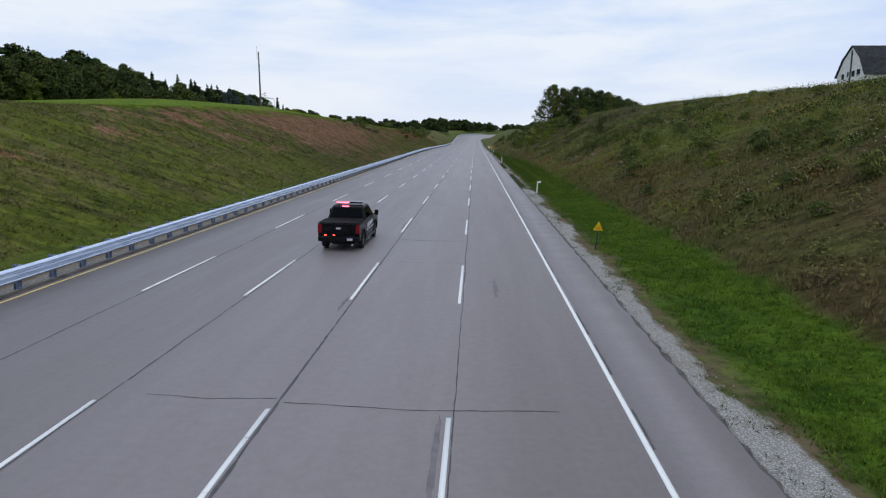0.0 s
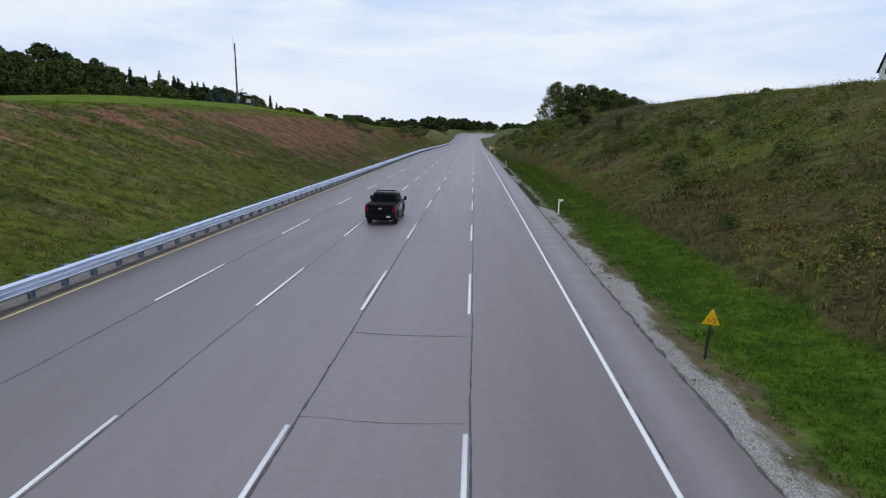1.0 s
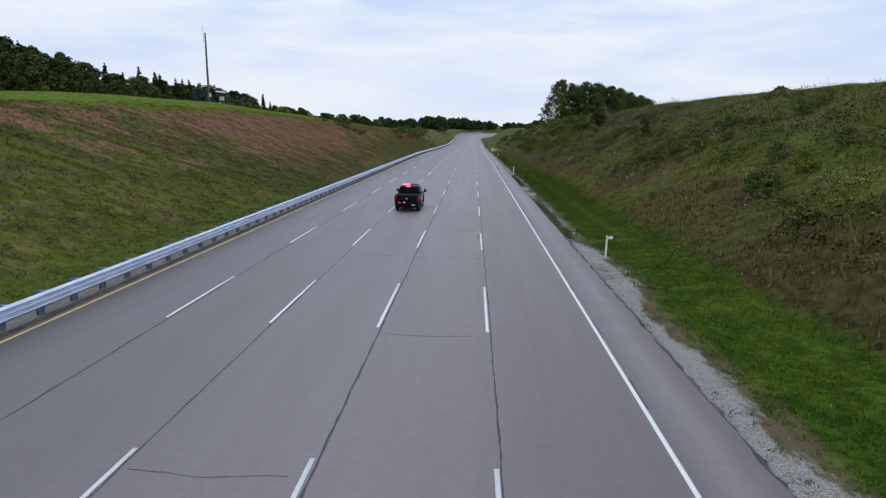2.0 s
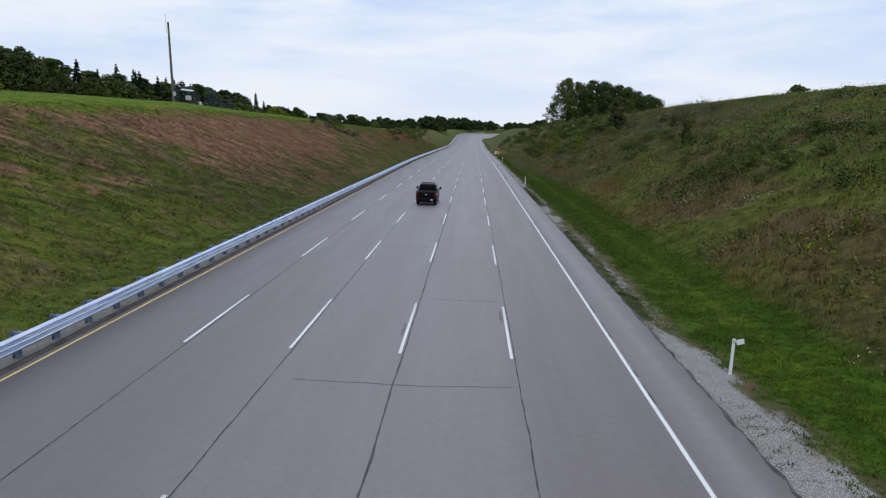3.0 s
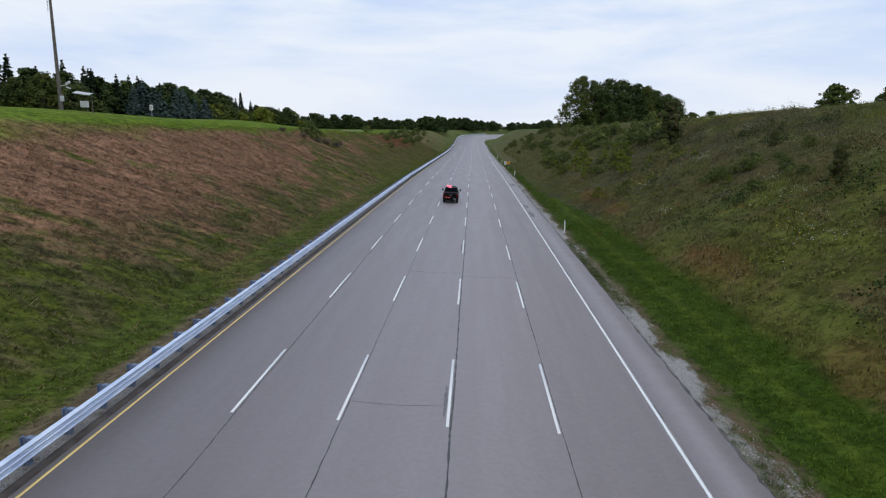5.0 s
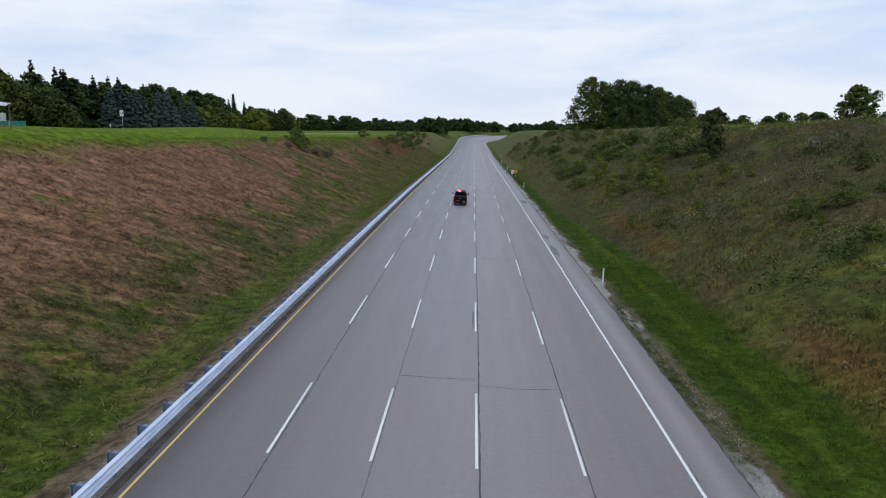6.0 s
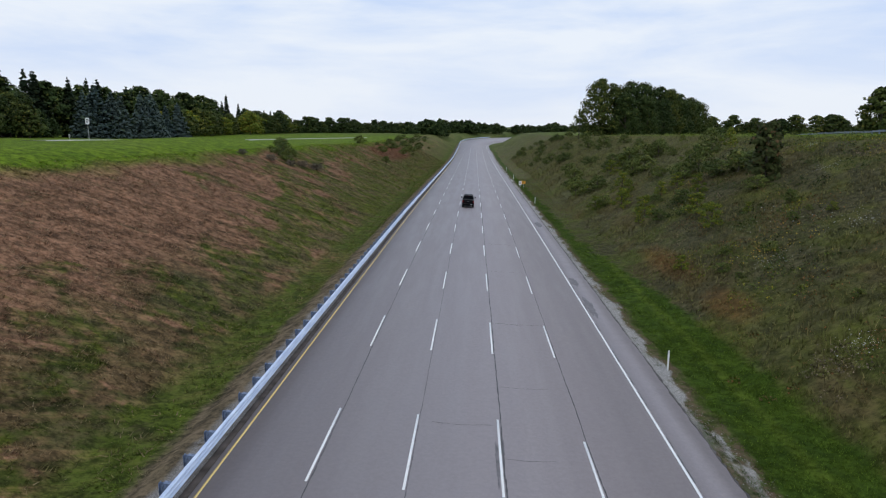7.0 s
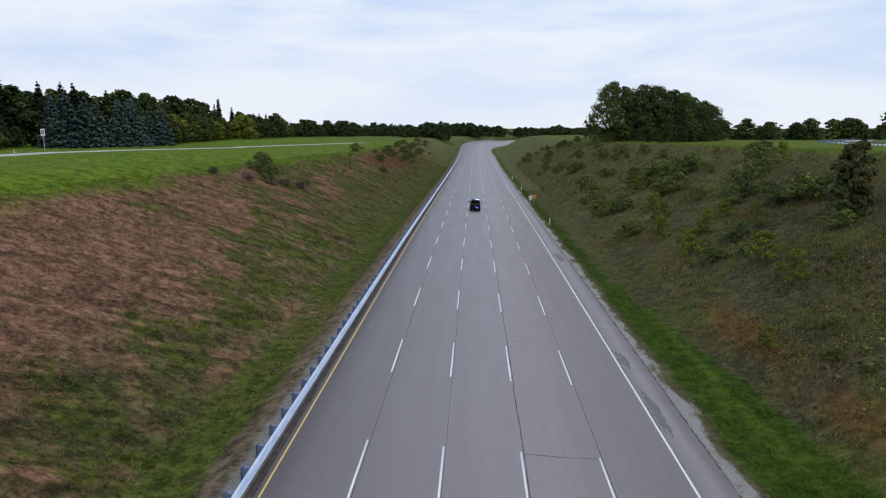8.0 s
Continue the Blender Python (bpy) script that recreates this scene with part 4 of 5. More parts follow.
def thickets(name, label, material, count, seed, x0, x1, y0, y1, size, tall):
    """Drifts of one kind of plant: heaps of small leaves in uneven patches."""
    r = np.random.default_rng(seed)
    cs, ns = [], []
    for k in range(count):
        cx, cy, wide = r.uniform(x0, x1), r.uniform(y0, y1), r.uniform(0.9, 3.0)
        for j in range(r.integers(5, 16)):
            x, y, rad = cx + r.normal(0, 0.6) * wide, cy + r.normal(0, 1.1) * wide, r.uniform(0.3, 1.05)
            e = r.normal(0, 1, (34, 3))
            e[:, 2] = np.abs(e[:, 2])
            e /= np.linalg.norm(e, axis=1, keepdims=True)
            c = e * rad * r.uniform(0.6, 1.15, (34, 1)) * (1, 1, tall) + (x, y, 0)
            c[:, 2] += land(c[:, 0], c[:, 1])
            cs.append(c), ns.append(e)
    v, lit = leaf_cards(np.concatenate(cs), np.concatenate(ns), size, r, 0.7)
    tagged(new(name, fast_mesh(name, v, np.arange(len(v)).reshape(-1, 3), material, normals=lit)), label, "weeds", kind="stuff")


def sow():
    rng = np.random.default_rng(8)
    x, y = clumpy(rng, 37000, 3.0, 8.4, 6, 150, 1.6, 0.35)
    ok = (x > 3.3 + 0.5 * np.sin(y * 0.9) + 0.4 * np.sin(y * 2.3)) | (rng.random(len(x)) < 0.25)
    x, y = x[ok], y[ok]
    blades("mown_grass", "short bright green mown verge grass", "grass", x, y, rng.uniform(0.06, 0.15, len(x)), 0.022, 5, 0.07, M["turf"], 1, 0.5)
    x, y = clumpy(rng, 9000, 2.9, 8.6, 150, 300, 1.2, 0.35)
    blades("mown_grass", "short bright green mown verge grass", "grass", x, y, rng.uniform(0.08, 0.16, len(x)), 0.04, 5, 0.12, M["turf"], 2, 0.5)
    x, y = clumpy(rng, 40000, 7.9, 46, 18, 240, 0.7, 0.3)
    h = rng.uniform(0.18, 0.55, len(x)) * (0.7 + 0.5 * np.sin(x * 0.4) * np.sin(y * 0.3))
    blades("bank_weeds", "tall mixed weeds and dry stalks on the bank", "weeds", x, y, h, 0.045, 6, 0.16, M["weed"], 3, 0.3)
    x, y = clumpy(rng, 12000, 8.5, 46, 240, 420, 0.5, 0.3)
    blades("bank_weeds", "tall mixed weeds and dry stalks on the bank", "weeds", x, y, rng.uniform(0.25, 0.7, len(x)), 0.09, 5, 0.3, M["weed"], 4, 0.3)
    x, y = clumpy(rng, 44000, -46, -21.2, 18, 250, 0.9, 0.25)
    blades("rough_grass", "rough uncut grass and dead growth on the bank", "grass", x, y, rng.uniform(0.06, 0.22, len(x)), 0.035, 6, 0.13, M["rough"], 5, 1.1)
    x, y = clumpy(rng, 12000, -46, -21.5, 250, 420, 0.6, 0.25)
    blades("rough_grass", "rough uncut grass and dead growth on the bank", "grass", x, y, rng.uniform(0.1, 0.35, len(x)), 0.08, 5, 0.25, M["rough"], 6, 0.75)
    # low weeds along the pavement
    x, y = clumpy(rng, 16000, 1.86, 2.75, 8, 200, 1.9, 0.05)
    patchy = 0.5 + 0.5 * np.sin(y * 0.61 + 1.3 * np.sin(y * 0.23))
    ok = rng.random(len(x)) < np.maximum(0.85 * overgrown(y) * (x < 2.5), 0.14 * patchy ** 3)
    x, y = x[ok], y[ok]
    blades("edge_weeds", "low green weeds growing over the gravel edge", "weeds", x, y, rng.uniform(0.03, 0.11, len(x)), 0.016, 10, 0.08, M["edge_weed"], 7, 0.7)
    # drifts of single kinds of plants on the weedy bank
    thickets("bramble_patches", "dark green bramble patches on the weedy bank", LEAF["oak"], 64, 41, 11, 38, 28, 215, 0.08, 1.5)
    thickets("green_weed_patches", "fresh green weed patches on the bank", LEAF["shrub"], 60, 42, 10, 40, 28, 230, 0.07, 0.8)
    thickets("golden_weed_patches", "yellow-green goldenrod patches on the bank", LEAF["gold"], 66, 43, 10, 40, 28, 230, 0.065, 0.9)
    thickets("dry_weed_patches", "grey-brown dry weed patches on the bank", LEAF["dry"], 60, 44, 9, 40, 28, 220, 0.06, 0.8)
    thickets("rusty_weed_patches", "rust-brown dying weed patches on the bank", LEAF["rust"], 34, 45, 8.8, 24, 26, 215, 0.06, 0.8)
    # leafy mounds among the weeds
    for name, n, x0, x1, y0, y1, each, size, seed in (("leafy_weeds", 3000, 8.6, 46, 18, 210, 26, 0.085, 14), ("leafy_weeds", 1300, 9.0, 46, 205, 430, 30, 0.16, 15), ("grass_tussocks", 650, -45, -23, 18, 250, 20, 0.07, 16)):
        r = np.random.default_rng(seed)
        x, y = clumpy(r, n, x0, x1, y0, y1, 0.45, 0.08)
        n = len(x)
        rad = r.uniform(0.25, 0.85, n) * (1.0 if x0 > 0 else 0.7) * (1.5 if y0 > 200 else 1.0)
        e = r.normal(0, 1, (n, each, 3))
        e[:, :, 2] = np.abs(e[:, :, 2]) + 0.1
        e /= np.linalg.norm(e, axis=2, keepdims=True)
        tall = (r.uniform(0.45, 1.1, n) if x0 > 0 else r.uniform(0.2, 0.45, n))[:, None]
        c = np.stack([x[:, None] + e[:, :, 0] * rad[:, None], y[:, None] + e[:, :, 1] * rad[:, None] * 1.2, e[:, :, 2] * rad[:, None] * tall], 2) * 1.0
        c[:, :, 2] = land(c[:, :, 0], c[:, :, 1]) + c[:, :, 2] * r.uniform(0.6, 1.1, (n, each))
        v, lit = leaf_cards(c.reshape(-1, 3), e.reshape(-1, 3) * (0.45, 0.45, 0.6) + (-0.3 if x0 > 0 else 0.3, -0.25, 0.8), size, r, 0.28)
        tagged(new(name, fast_mesh(name, v, np.arange(len(v)).reshape(-1, 3), M["mound" if x0 > 0 else "clump"], normals=lit)), "low leafy weeds in soft mounds on the bank" if x0 > 0 else "low grass tussocks on the rough bank", "weeds", kind="stuff")
    # flower heads
    for name, label, mat, n, seed in (("white_flowers", "small white wildflower heads over the weeds", "flower", 4200, 9), ("yellow_flowers", "yellow goldenrod heads over the weeds", "goldenrod", 900, 10)):
        r = np.random.default_rng(seed)
        heads, cx, cy = n // 75, r.uniform(11, 36, n // 75), r.uniform(34, 200, n // 75)
        own = r.integers(0, heads, n)
        wide = r.uniform(0.4, 1.6, heads)[own]
        x, y = cx[own] + r.normal(0, 1, n) * wide, cy[own] + r.normal(0, 1.5, n) * wide
        z = land(x, y) + r.uniform(0.3, 0.6, len(x))
        v = leaf_cards(np.stack([x, y, z], 1), np.tile((0.0, -0.3, 1.0), (len(x), 1)), 0.038 if name[0] == "w" else 0.05, r, 0.4, 4)[0]
        tagged(new(name, fast_mesh(name, v, np.arange(len(v)).reshape(-1, 4), M[mat])), label, "wildflowers", kind="stuff")
    # loose stones along the pavement's edge
    r = np.random.default_rng(12)
    n = 9000
    x, y, s = 1.82 + np.abs(r.normal(0.12, 0.32, n)), r.uniform(6, 200, n), r.uniform(0.010, 0.030, n)
    x = x + 0.65 * overgrown(y) * (r.random(n) < 0.85)
    c = np.stack([x, y, land(x, y) + s * 0.3], 1)
    corner = np.array([(1, 0, 0), (-0.4, 0.9, 0), (-0.5, -0.8, 0), (0.05, 0.1, 0.8), (0.1, -0.1, -0.8)])
    a = r.uniform(0, 6.28, n)
    turn = np.stack([np.stack([np.cos(a), -np.sin(a), 0 * a], 1), np.stack([np.sin(a), np.cos(a), 0 * a], 1), np.stack([0 * a, 0 * a, 1 + 0 * a], 1)], 1)
    v = (c[:, None] + np.einsum("nij,kj->nki", turn, corner) * (s[:, None] * r.uniform(0.7, 1.3, (n, 3)))[:, None]).reshape(-1, 3)
    tri = np.array([(0, 1, 3), (1, 2, 3), (2, 0, 3), (1, 0, 4), (2, 1, 4), (0, 2, 4)])
    f = (np.arange(n)[:, None, None] * 5 + tri).reshape(-1, 3)
    tagged(new("loose_gravel", fast_mesh("loose_gravel", v, f, M["stone"])), "pale loose gravel along the pavement edge", "gravel", kind="stuff")


sow()


# ---------------------------------------------------------------- roadside things
M.update({
    "sign_yellow": plain("yellow_sign_face", (0.80, 0.56, 0.01), 0.5, 0, 0.4, 0.08),
    "black": plain("black_paint", (0.012, 0.012, 0.013), 0.5, 0, 0.5, 0.2),
    "sign_white": plain("white_sign_face", (0.78, 0.78, 0.76), 0.55, 0, 0.4, 0.06),
    "sign_red": plain("red_letters", (0.35, 0.03, 0.02), 0.6, 0, 0.3, 0.1),
    "dull_steel": plain("dull_steel", (0.20, 0.22, 0.26), 0.6, 0.4, 0.4, 0.2),
    "teal": plain("teal_cloth", (0.03, 0.19, 0.17), 0.8, 0, 0.2, 0.15),
    "orange": plain("orange_sign_face", (0.75, 0.34, 0.02), 0.5, 0, 0.4, 0.1),
    "pole": plain("weathered_pole_wood", (0.13, 0.115, 0.10), 0.9, 0, 0.2, 0.35, 5.0),
    "grey_metal": plain("grey_enamel", (0.52, 0.53, 0.54), 0.5, 0.2, 0.5, 0.1),
    "barn_wall": plain("white_barn_boards", (0.74, 0.74, 0.71), 0.8, 0, 0.2, 0.12, 1.5),
    "barn_roof": plain("dark_shingles", (0.075, 0.080, 0.085), 0.9, 0, 0.2, 0.25, 1.5),
    "dark_glass": plain("dark_opening", (0.014, 0.015, 0.018), 0.7, 0, 0.2, 0.1),
    "pale_road": plain("pale_concrete", (0.50, 0.49, 0.46), 0.9, 0, 0.2, 0.15, 0.5),
})


def letters(text, size, material, parent, m, name="writing"):
    curve = bpy.data.curves.new(name, "FONT")
    curve.body, curve.size, curve.align_x, curve.align_y, curve.extrude = text, size, "CENTER", "CENTER", 0.002
    tmp = bpy.data.objects.new(name, curve)
    scene.collection.objects.link(tmp)
    mesh = bpy.data.meshes.new_from_object(tmp.evaluated_get(bpy.context.evaluated_depsgraph_get()))
    bpy.data.objects.remove(tmp)
    mesh.materials.clear()
    mesh.materials.append(material)
    ob = new(name, mesh)
    ob.parent, ob.matrix_basis = parent, m
    return ob


def distance_sign(x, y):
    sign = tagged(new("distance_sign"), "yellow triangular half-distance sign on a black post", "road sign")
    bm = bmesh.new()
    box(bm, 0, 0, 0.45, 0.06, 0.06, 1.2, 0.006)
    tagged(part("post", bm, M["black"], sign), "black post")
    bm = bmesh.new()
    ring = [(-0.25, 1.0), (0.25, 1.0), (0.02, 1.45), (-0.02, 1.45)]
    f = bm.faces.new([bm.verts.new((a, -0.05, b)) for a, b in ring])
    bmesh.ops.solidify(bm, geom=[f], thickness=0.012)
    tagged(part("plate", bm, M["sign_yellow"], sign), "bent yellow triangular plate")
    letters("1/2", 0.20, M["sign_red"], sign, pose(0, -0.064, 1.11, 90, 0, 0)).name = "number"
    bm = bmesh.new()
    tube(bm, (0, -0.070, 1.38), (0, -0.05, 1.38), 0.016, n=8)
    part("bolt", bm, M["grey_metal"], sign)
    sign.matrix_basis = pose(x, y, float(land(x, y)), -2, 5, -4)
    return sign


def delineator():
    post = tagged(new("delineator_post"), "slim white plastic marker post in gravel", "marker post", "marker posts along the shoulder")
    bm = bmesh.new()
    box(bm, 0, 0, 0.55, 0.10, 0.035, 1.3, 0.012)
    part("post", bm, M["sign_white"], post)
    bm = bmesh.new()
    box(bm, 0, -0.021, 1.09, 0.075, 0.006, 0.10)
    tagged(part("reflector", bm, M["grey_metal"], post), "small grey reflector")
    return post


def panel_sign(name, label, x, y, top, wide, high, face, turn=0.0, dot=False, lean=0.0):
    sign = tagged(new(name), label, "sign")
    z = float(land(x, y))
    bm = bmesh.new()
    tube(bm, (0, 0.03, -0.3), (0, 0.03, top - z), 0.035, n=8)
    part("post", bm, M["grey_metal"], sign)
    bm = bmesh.new()
    box(bm, 0, -0.02, top - z - high / 2, wide, 0.02, high, 0.008)
    part("panel", bm, face, sign)
    if dot:
        bm = bmesh.new()
        bmesh.ops.create_cone(bm, cap_ends=True, segments=20, radius1=wide * 0.33, radius2=wide * 0.33, depth=0.01, matrix=pose(0, -0.036, top - z - high * 0.45, 90))
        part("disc", bm, M["black"], sign)
        bm = bmesh.new()
        bmesh.ops.create_cone(bm, cap_ends=True, segments=20, radius1=wide * 0.17, radius2=wide * 0.17, depth=0.012, matrix=pose(0, -0.043, top - z - high * 0.45, 90))
        part("disc_centre", bm, face, sign)
    else:
        for k in range(2):
            bm = bmesh.new()
            box(bm, 0, -0.033, top - z - high * (0.35 + 0.3 * k), wide * 0.65, 0.006, high * 0.14)
            part("bar", bm, M["black"], sign)
    sign.matrix_basis = pose(x, y, z, 0, lean, turn)
    return sign


def mast(x, y, top):
    z = float(land(x, y))
    pole = tagged(new("mast"), "tall weathered pole with antenna, floodlight and box", "pole")
    bm = bmesh.new()
    tube(bm, (0, 0, -0.5), (0, 0, top - z), 0.22, 0.13, 12)
    part("pole", bm, M["pole"], pole)
    bm = bmesh.new()
    tube(bm, (-0.35, 0, top - z - 1.6), (-0.35, 0, top - z + 1.2), 0.035, n=6), tube(bm, (-0.35, 0, top - z - 0.6), (0, 0, top - z - 0.6), 0.02, n=6)
    tagged(part("antenna", bm, M["grey_metal"], pole), "thin pale whip antenna on a bracket")
    bm = bmesh.new()
    tube(bm, (0, 0, 2.5), (1.0, -0.1, 2.7), 0.05, n=6), box(bm, 1.1, -0.1, 2.85, 0.5, 0.25, 0.22, 0.03, pose(0, 0, 0, 0, -35, 0)), box(bm, 1.1, -0.1, 2.35, 0.5, 0.2, 0.14, 0.03, pose(0, 0, 0, 0, 20, 0))
    tagged(part("floodlight", bm, M["grey_metal"], pole), "pale floodlight heads on an arm")
    bm = bmesh.new()
    box(bm, 0.32, -0.15, 1.2, 0.34, 0.25, 0.6, 0.02)
    tagged(part("switch_box", bm, M["grey_metal"], pole), "pale switch box")
    pole.matrix_basis = pose(x, y, z)
    # equipment stand beside it
    x, y = x + 1.7, y + 1.6
    z = float(land(x, y))
    stand = tagged(new("equipment_stand"), "pale cabinet on legs under a tilted solar panel", "equipment cabinet")
    bm = bmesh.new()
    box(bm, 0, 0, 0.85, 0.75, 0.5, 0.7, 0.03)
    part("cabinet", bm, M["grey_metal"], stand)
    for sx in (-0.3, 0.3):
        bm = bmesh.new()
        tube(bm, (sx, 0, -0.3), (sx, 0, 0.55), 0.04, n=6)
        part("leg", bm, M["pole"], stand)
    bm = bmesh.new()
    tube(bm, (0.9, 0, -0.3), (0.9, 0, 2.0), 0.04, n=6)
    part("panel_post", bm, M["pole"], stand)
    bm = bmesh.new()
    box(bm, -0.1, 0, 2.05, 1.9, 0.8, 0.06, 0.01, pose(0, 0, 0, 18, 8, 0))
    tagged(part("solar_panel", bm, M["grey_metal"], stand), "pale tilted solar panel")
    stand.matrix_basis = pose(x, y, z)


def barn(x, y, turn):
    z = float(land(x, y)) - 1.2
    b = tagged(new("barn"), "white gambrel barn with a dark shingled roof", "barn")
    half, long, wall, knee, ridge = 4.7, 20.0, 3.4, 6.6, 9.3
    prof = [(-half, 0), (half, 0), (half, wall), (half * 0.62, knee), (0, ridge), (-half * 0.62, knee), (-half, wall)]
    bm = bmesh.new()
    f = bm.faces.new([bm.verts.new((0, p, q)) for p, q in prof])
    r = bmesh.ops.extrude_face_region(bm, geom=[f])
    bmesh.ops.translate(bm, vec=(long, 0, 0), verts=[v for v in r["geom"] if isinstance(v, bmesh.types.BMVert)])
    bmesh.ops.recalc_face_normals(bm, faces=bm.faces)
    part("wall", bm, M["barn_wall"], b)
    outer = [(half + 0.45, wall - 0.35), (half * 0.62 + 0.1, knee + 0.12), (0, ridge + 0.2), (-half * 0.62 - 0.1, knee + 0.12), (-half - 0.45, wall - 0.35)]
    for k in range(4):
        (a0, h0), (a1, h1) = outer[k], outer[k + 1]
        bm = bmesh.new()
        f = bm.faces.new([bm.verts.new(v) for v in ((-0.4, a0, h0), (long + 0.4, a0, h0), (long + 0.4, a1, h1), (-0.4, a1, h1))])
        bmesh.ops.solidify(bm, geom=[f], thickness=0.14)
        part("roof_slope", bm, M["barn_roof"], b)
    for a, h, w, t in ((-2.6, 3.2, 0.8, 1.1), (-0.9, 3.5, 0.45, 1.1), (0.9, 3.6, 1.0, 1.2), (2.7, 3.8, 1.1, 1.1)):
        bm = bmesh.new()
        box(bm, -0.03, -a, h, 0.08, w, t)
        part("window", bm, M["dark_glass"], b)
    bm = bmesh.new()
    box(bm, -0.05, 0.05, 4.2, 0.12, 0.42, 8.6)
    tagged(part("corner_board", bm, M["barn_roof"], b), "dark vertical trim board")
    b.matrix_basis = pose(x, y, z, 0, 0, turn)


def draped(name, label, category, line, width, lift, material):
    """A narrow road laid over the ground along a line of places."""
    pts = [Vector(p) for p in line]
    fine = []
    for a, b in zip(pts, pts[1:]):
        n = max(1, int((b - a).length / 4))
        fine += [a.lerp(b, k / n) for k in range(n)]
    fine.append(pts[-1])
    verts, faces = [], []
    for k, p in enumerate(fine):
        d = (fine[min(k + 1, len(fine) - 1)] - fine[max(k - 1, 0)]).normalized()
        n = Vector((-d.y, d.x))
        z = max(float(land(*(p + n * w))) for w in (-width / 2, 0, width / 2)) + lift
        for w in (-0.5, 0.5):
            q = p + n * w * width
            verts += [(q.x, q.y, z), (q.x, q.y, z - 0.5)]
    for k in range(len(fine) - 1):
        a, b = 4 * k, 4 * k + 4
        faces += [(a, a + 2, b + 2, b), (a + 1, a, b, b + 1), (a + 2, a + 3, b + 3, b + 2)]
    ob = new(name, fast_mesh(name, verts, faces, material))
    tagged(ob, label, category, kind="structure")
    return fine


def upper_rail(fine, offset):
    """Low beam barrier beside the upper road."""
    rail = tagged(new("upper_guardrail"), "grey beam guardrail beside the upper road", "guardrail")
    prev = None
    for k, p in enumerate(fine):
        d = (fine[min(k + 1, len(fine) - 1)] - fine[max(k - 1, 0)]).normalized()
        q = p + Vector((-d.y, d.x)) * offset
        z = float(land(q.x, q.y))
        bm = bmesh.new()
        box(bm, 0, 0, 0.35, 0.2, 0.2, 1.0, 0.02)
        part("post", bm, M["post_blue"], rail).matrix_basis = pose(q.x, q.y, z, 0, 0, math.degrees(math.atan2(d.y, d.x)))
        here = Vector((q.x, q.y, z + 0.65))
        if prev:
            bm = bmesh.new()
            v = (here - prev)
            box(bm, 0, 0, 0, 0.06, v.length + 0.05, 0.33, 0.02)
            ob = part("beam", bm, M["dull_steel"], rail)
            ob.matrix_basis = Matrix.Translation((here + prev) / 2) @ v.to_track_quat("Y", "Z").to_matrix().to_4x4()
        prev = here


def screen_fence():
    fence = tagged(new("screen_fence"), "low teal windscreen fence at the wood's edge", "fence")
    for k in range(6):
        x, y = -103.5 + 0.55 * k, 205 + 4.0 * k
        z = float(land(x, y))
        bm = bmesh.new()
        box(bm, 0, 0, 0.75, 0.08, 0.08, 1.8, 0.01)
        part("post", bm, M["grey_metal"], fence).matrix_basis = pose(x, y, z)
        if k < 5:
            bm = bmesh.new()
            box(bm, 0.28, 2.0, 0.8, 0.03, 3.9, 1.35, 0.005, pose(0, 0, 0, 0, 0, -7.8))
            part("panel", bm, M["teal"], fence, "teal cloth panel").matrix_basis = pose(x, y, z)


screen_fence()
distance_sign(2.95, 32.75)
first = delineator()
spots = [(3.14, 66.3), (2.65, 142.0), (3.1, 105.0), (3.2, 231.0), (3.2, 300.0), (3.2, 345.0)]
first.matrix_basis = pose(*spots[0], float(land(*spots[0])) - 0.02, 0, 2, 0)
for a, b in spots[1:]:
    if b != 105.0:
        copy_thing(first, pose(a, b, float(land(a, b)) - 0.02, 0, random.Random(int(b)).uniform(-3, 3), 0))
bm = bmesh.new()
box(bm, 0.20, 0.0, 1.10, 0.24, 0.02, 0.17, 0.006, pose(0, 0, 0, 0, -14, 0)), box(bm, 0.06, 0.0, 1.10, 0.10, 0.015, 0.03)
first_flag = part("flag_plate", bm, M["sign_white"], first, "small tilted white plate")
panel_sign("warning_sign", "orange-yellow warning sign at the verge", 3.5, 265, float(land(3.5, 265)) + 1.9, 0.95, 0.7, M["orange"], 0)
panel_sign("notice_sign", "white notice sign at the verge", 2.5, 262, float(land(2.5, 262)) + 2.0, 0.65, 0.9, M["sign_white"], 0)
mast(-51.7, 147.9, 24.0)
panel_sign("field_sign", "white square field sign with a black ring", -79.3, 223.7, 15.6, 1.0, 1.15, M["sign_white"], -20, dot=True)
panel_sign("field_marker", "small white marker by the field road", -73, 208, float(land(-73, 208)) + 1.1, 0.3, 0.5, M["sign_white"], -20)
barn(77.2, 147.5, 3)
draped("field_road", "pale concrete road over the top field", "road", [(-77, 205), (-84, 232), (-86, 262), (-84, 330), (-76, 365), (-62, 422)], 3.6, 0.04, M["pale_road"])
upper = draped("upper_road", "pale road on the bank top behind a guardrail", "road", [(62, 205), (70, 234), (97, 310), (132, 390), (200, 480)], 7.0, 0.03, M["pale_road"])
upper_rail(upper, 4.4)


# ---------------------------------------------------------------- the pickup
def truck_pose(t):
    s = 31.0 + 26.4 * t + 0.03 * t * t
    f = float(fall(s + 1.8))
    return pose(-9.55, s, float(grade(s)) + 9.55 * f + 0.005, 0, math.degrees(math.atan(f)), 0)


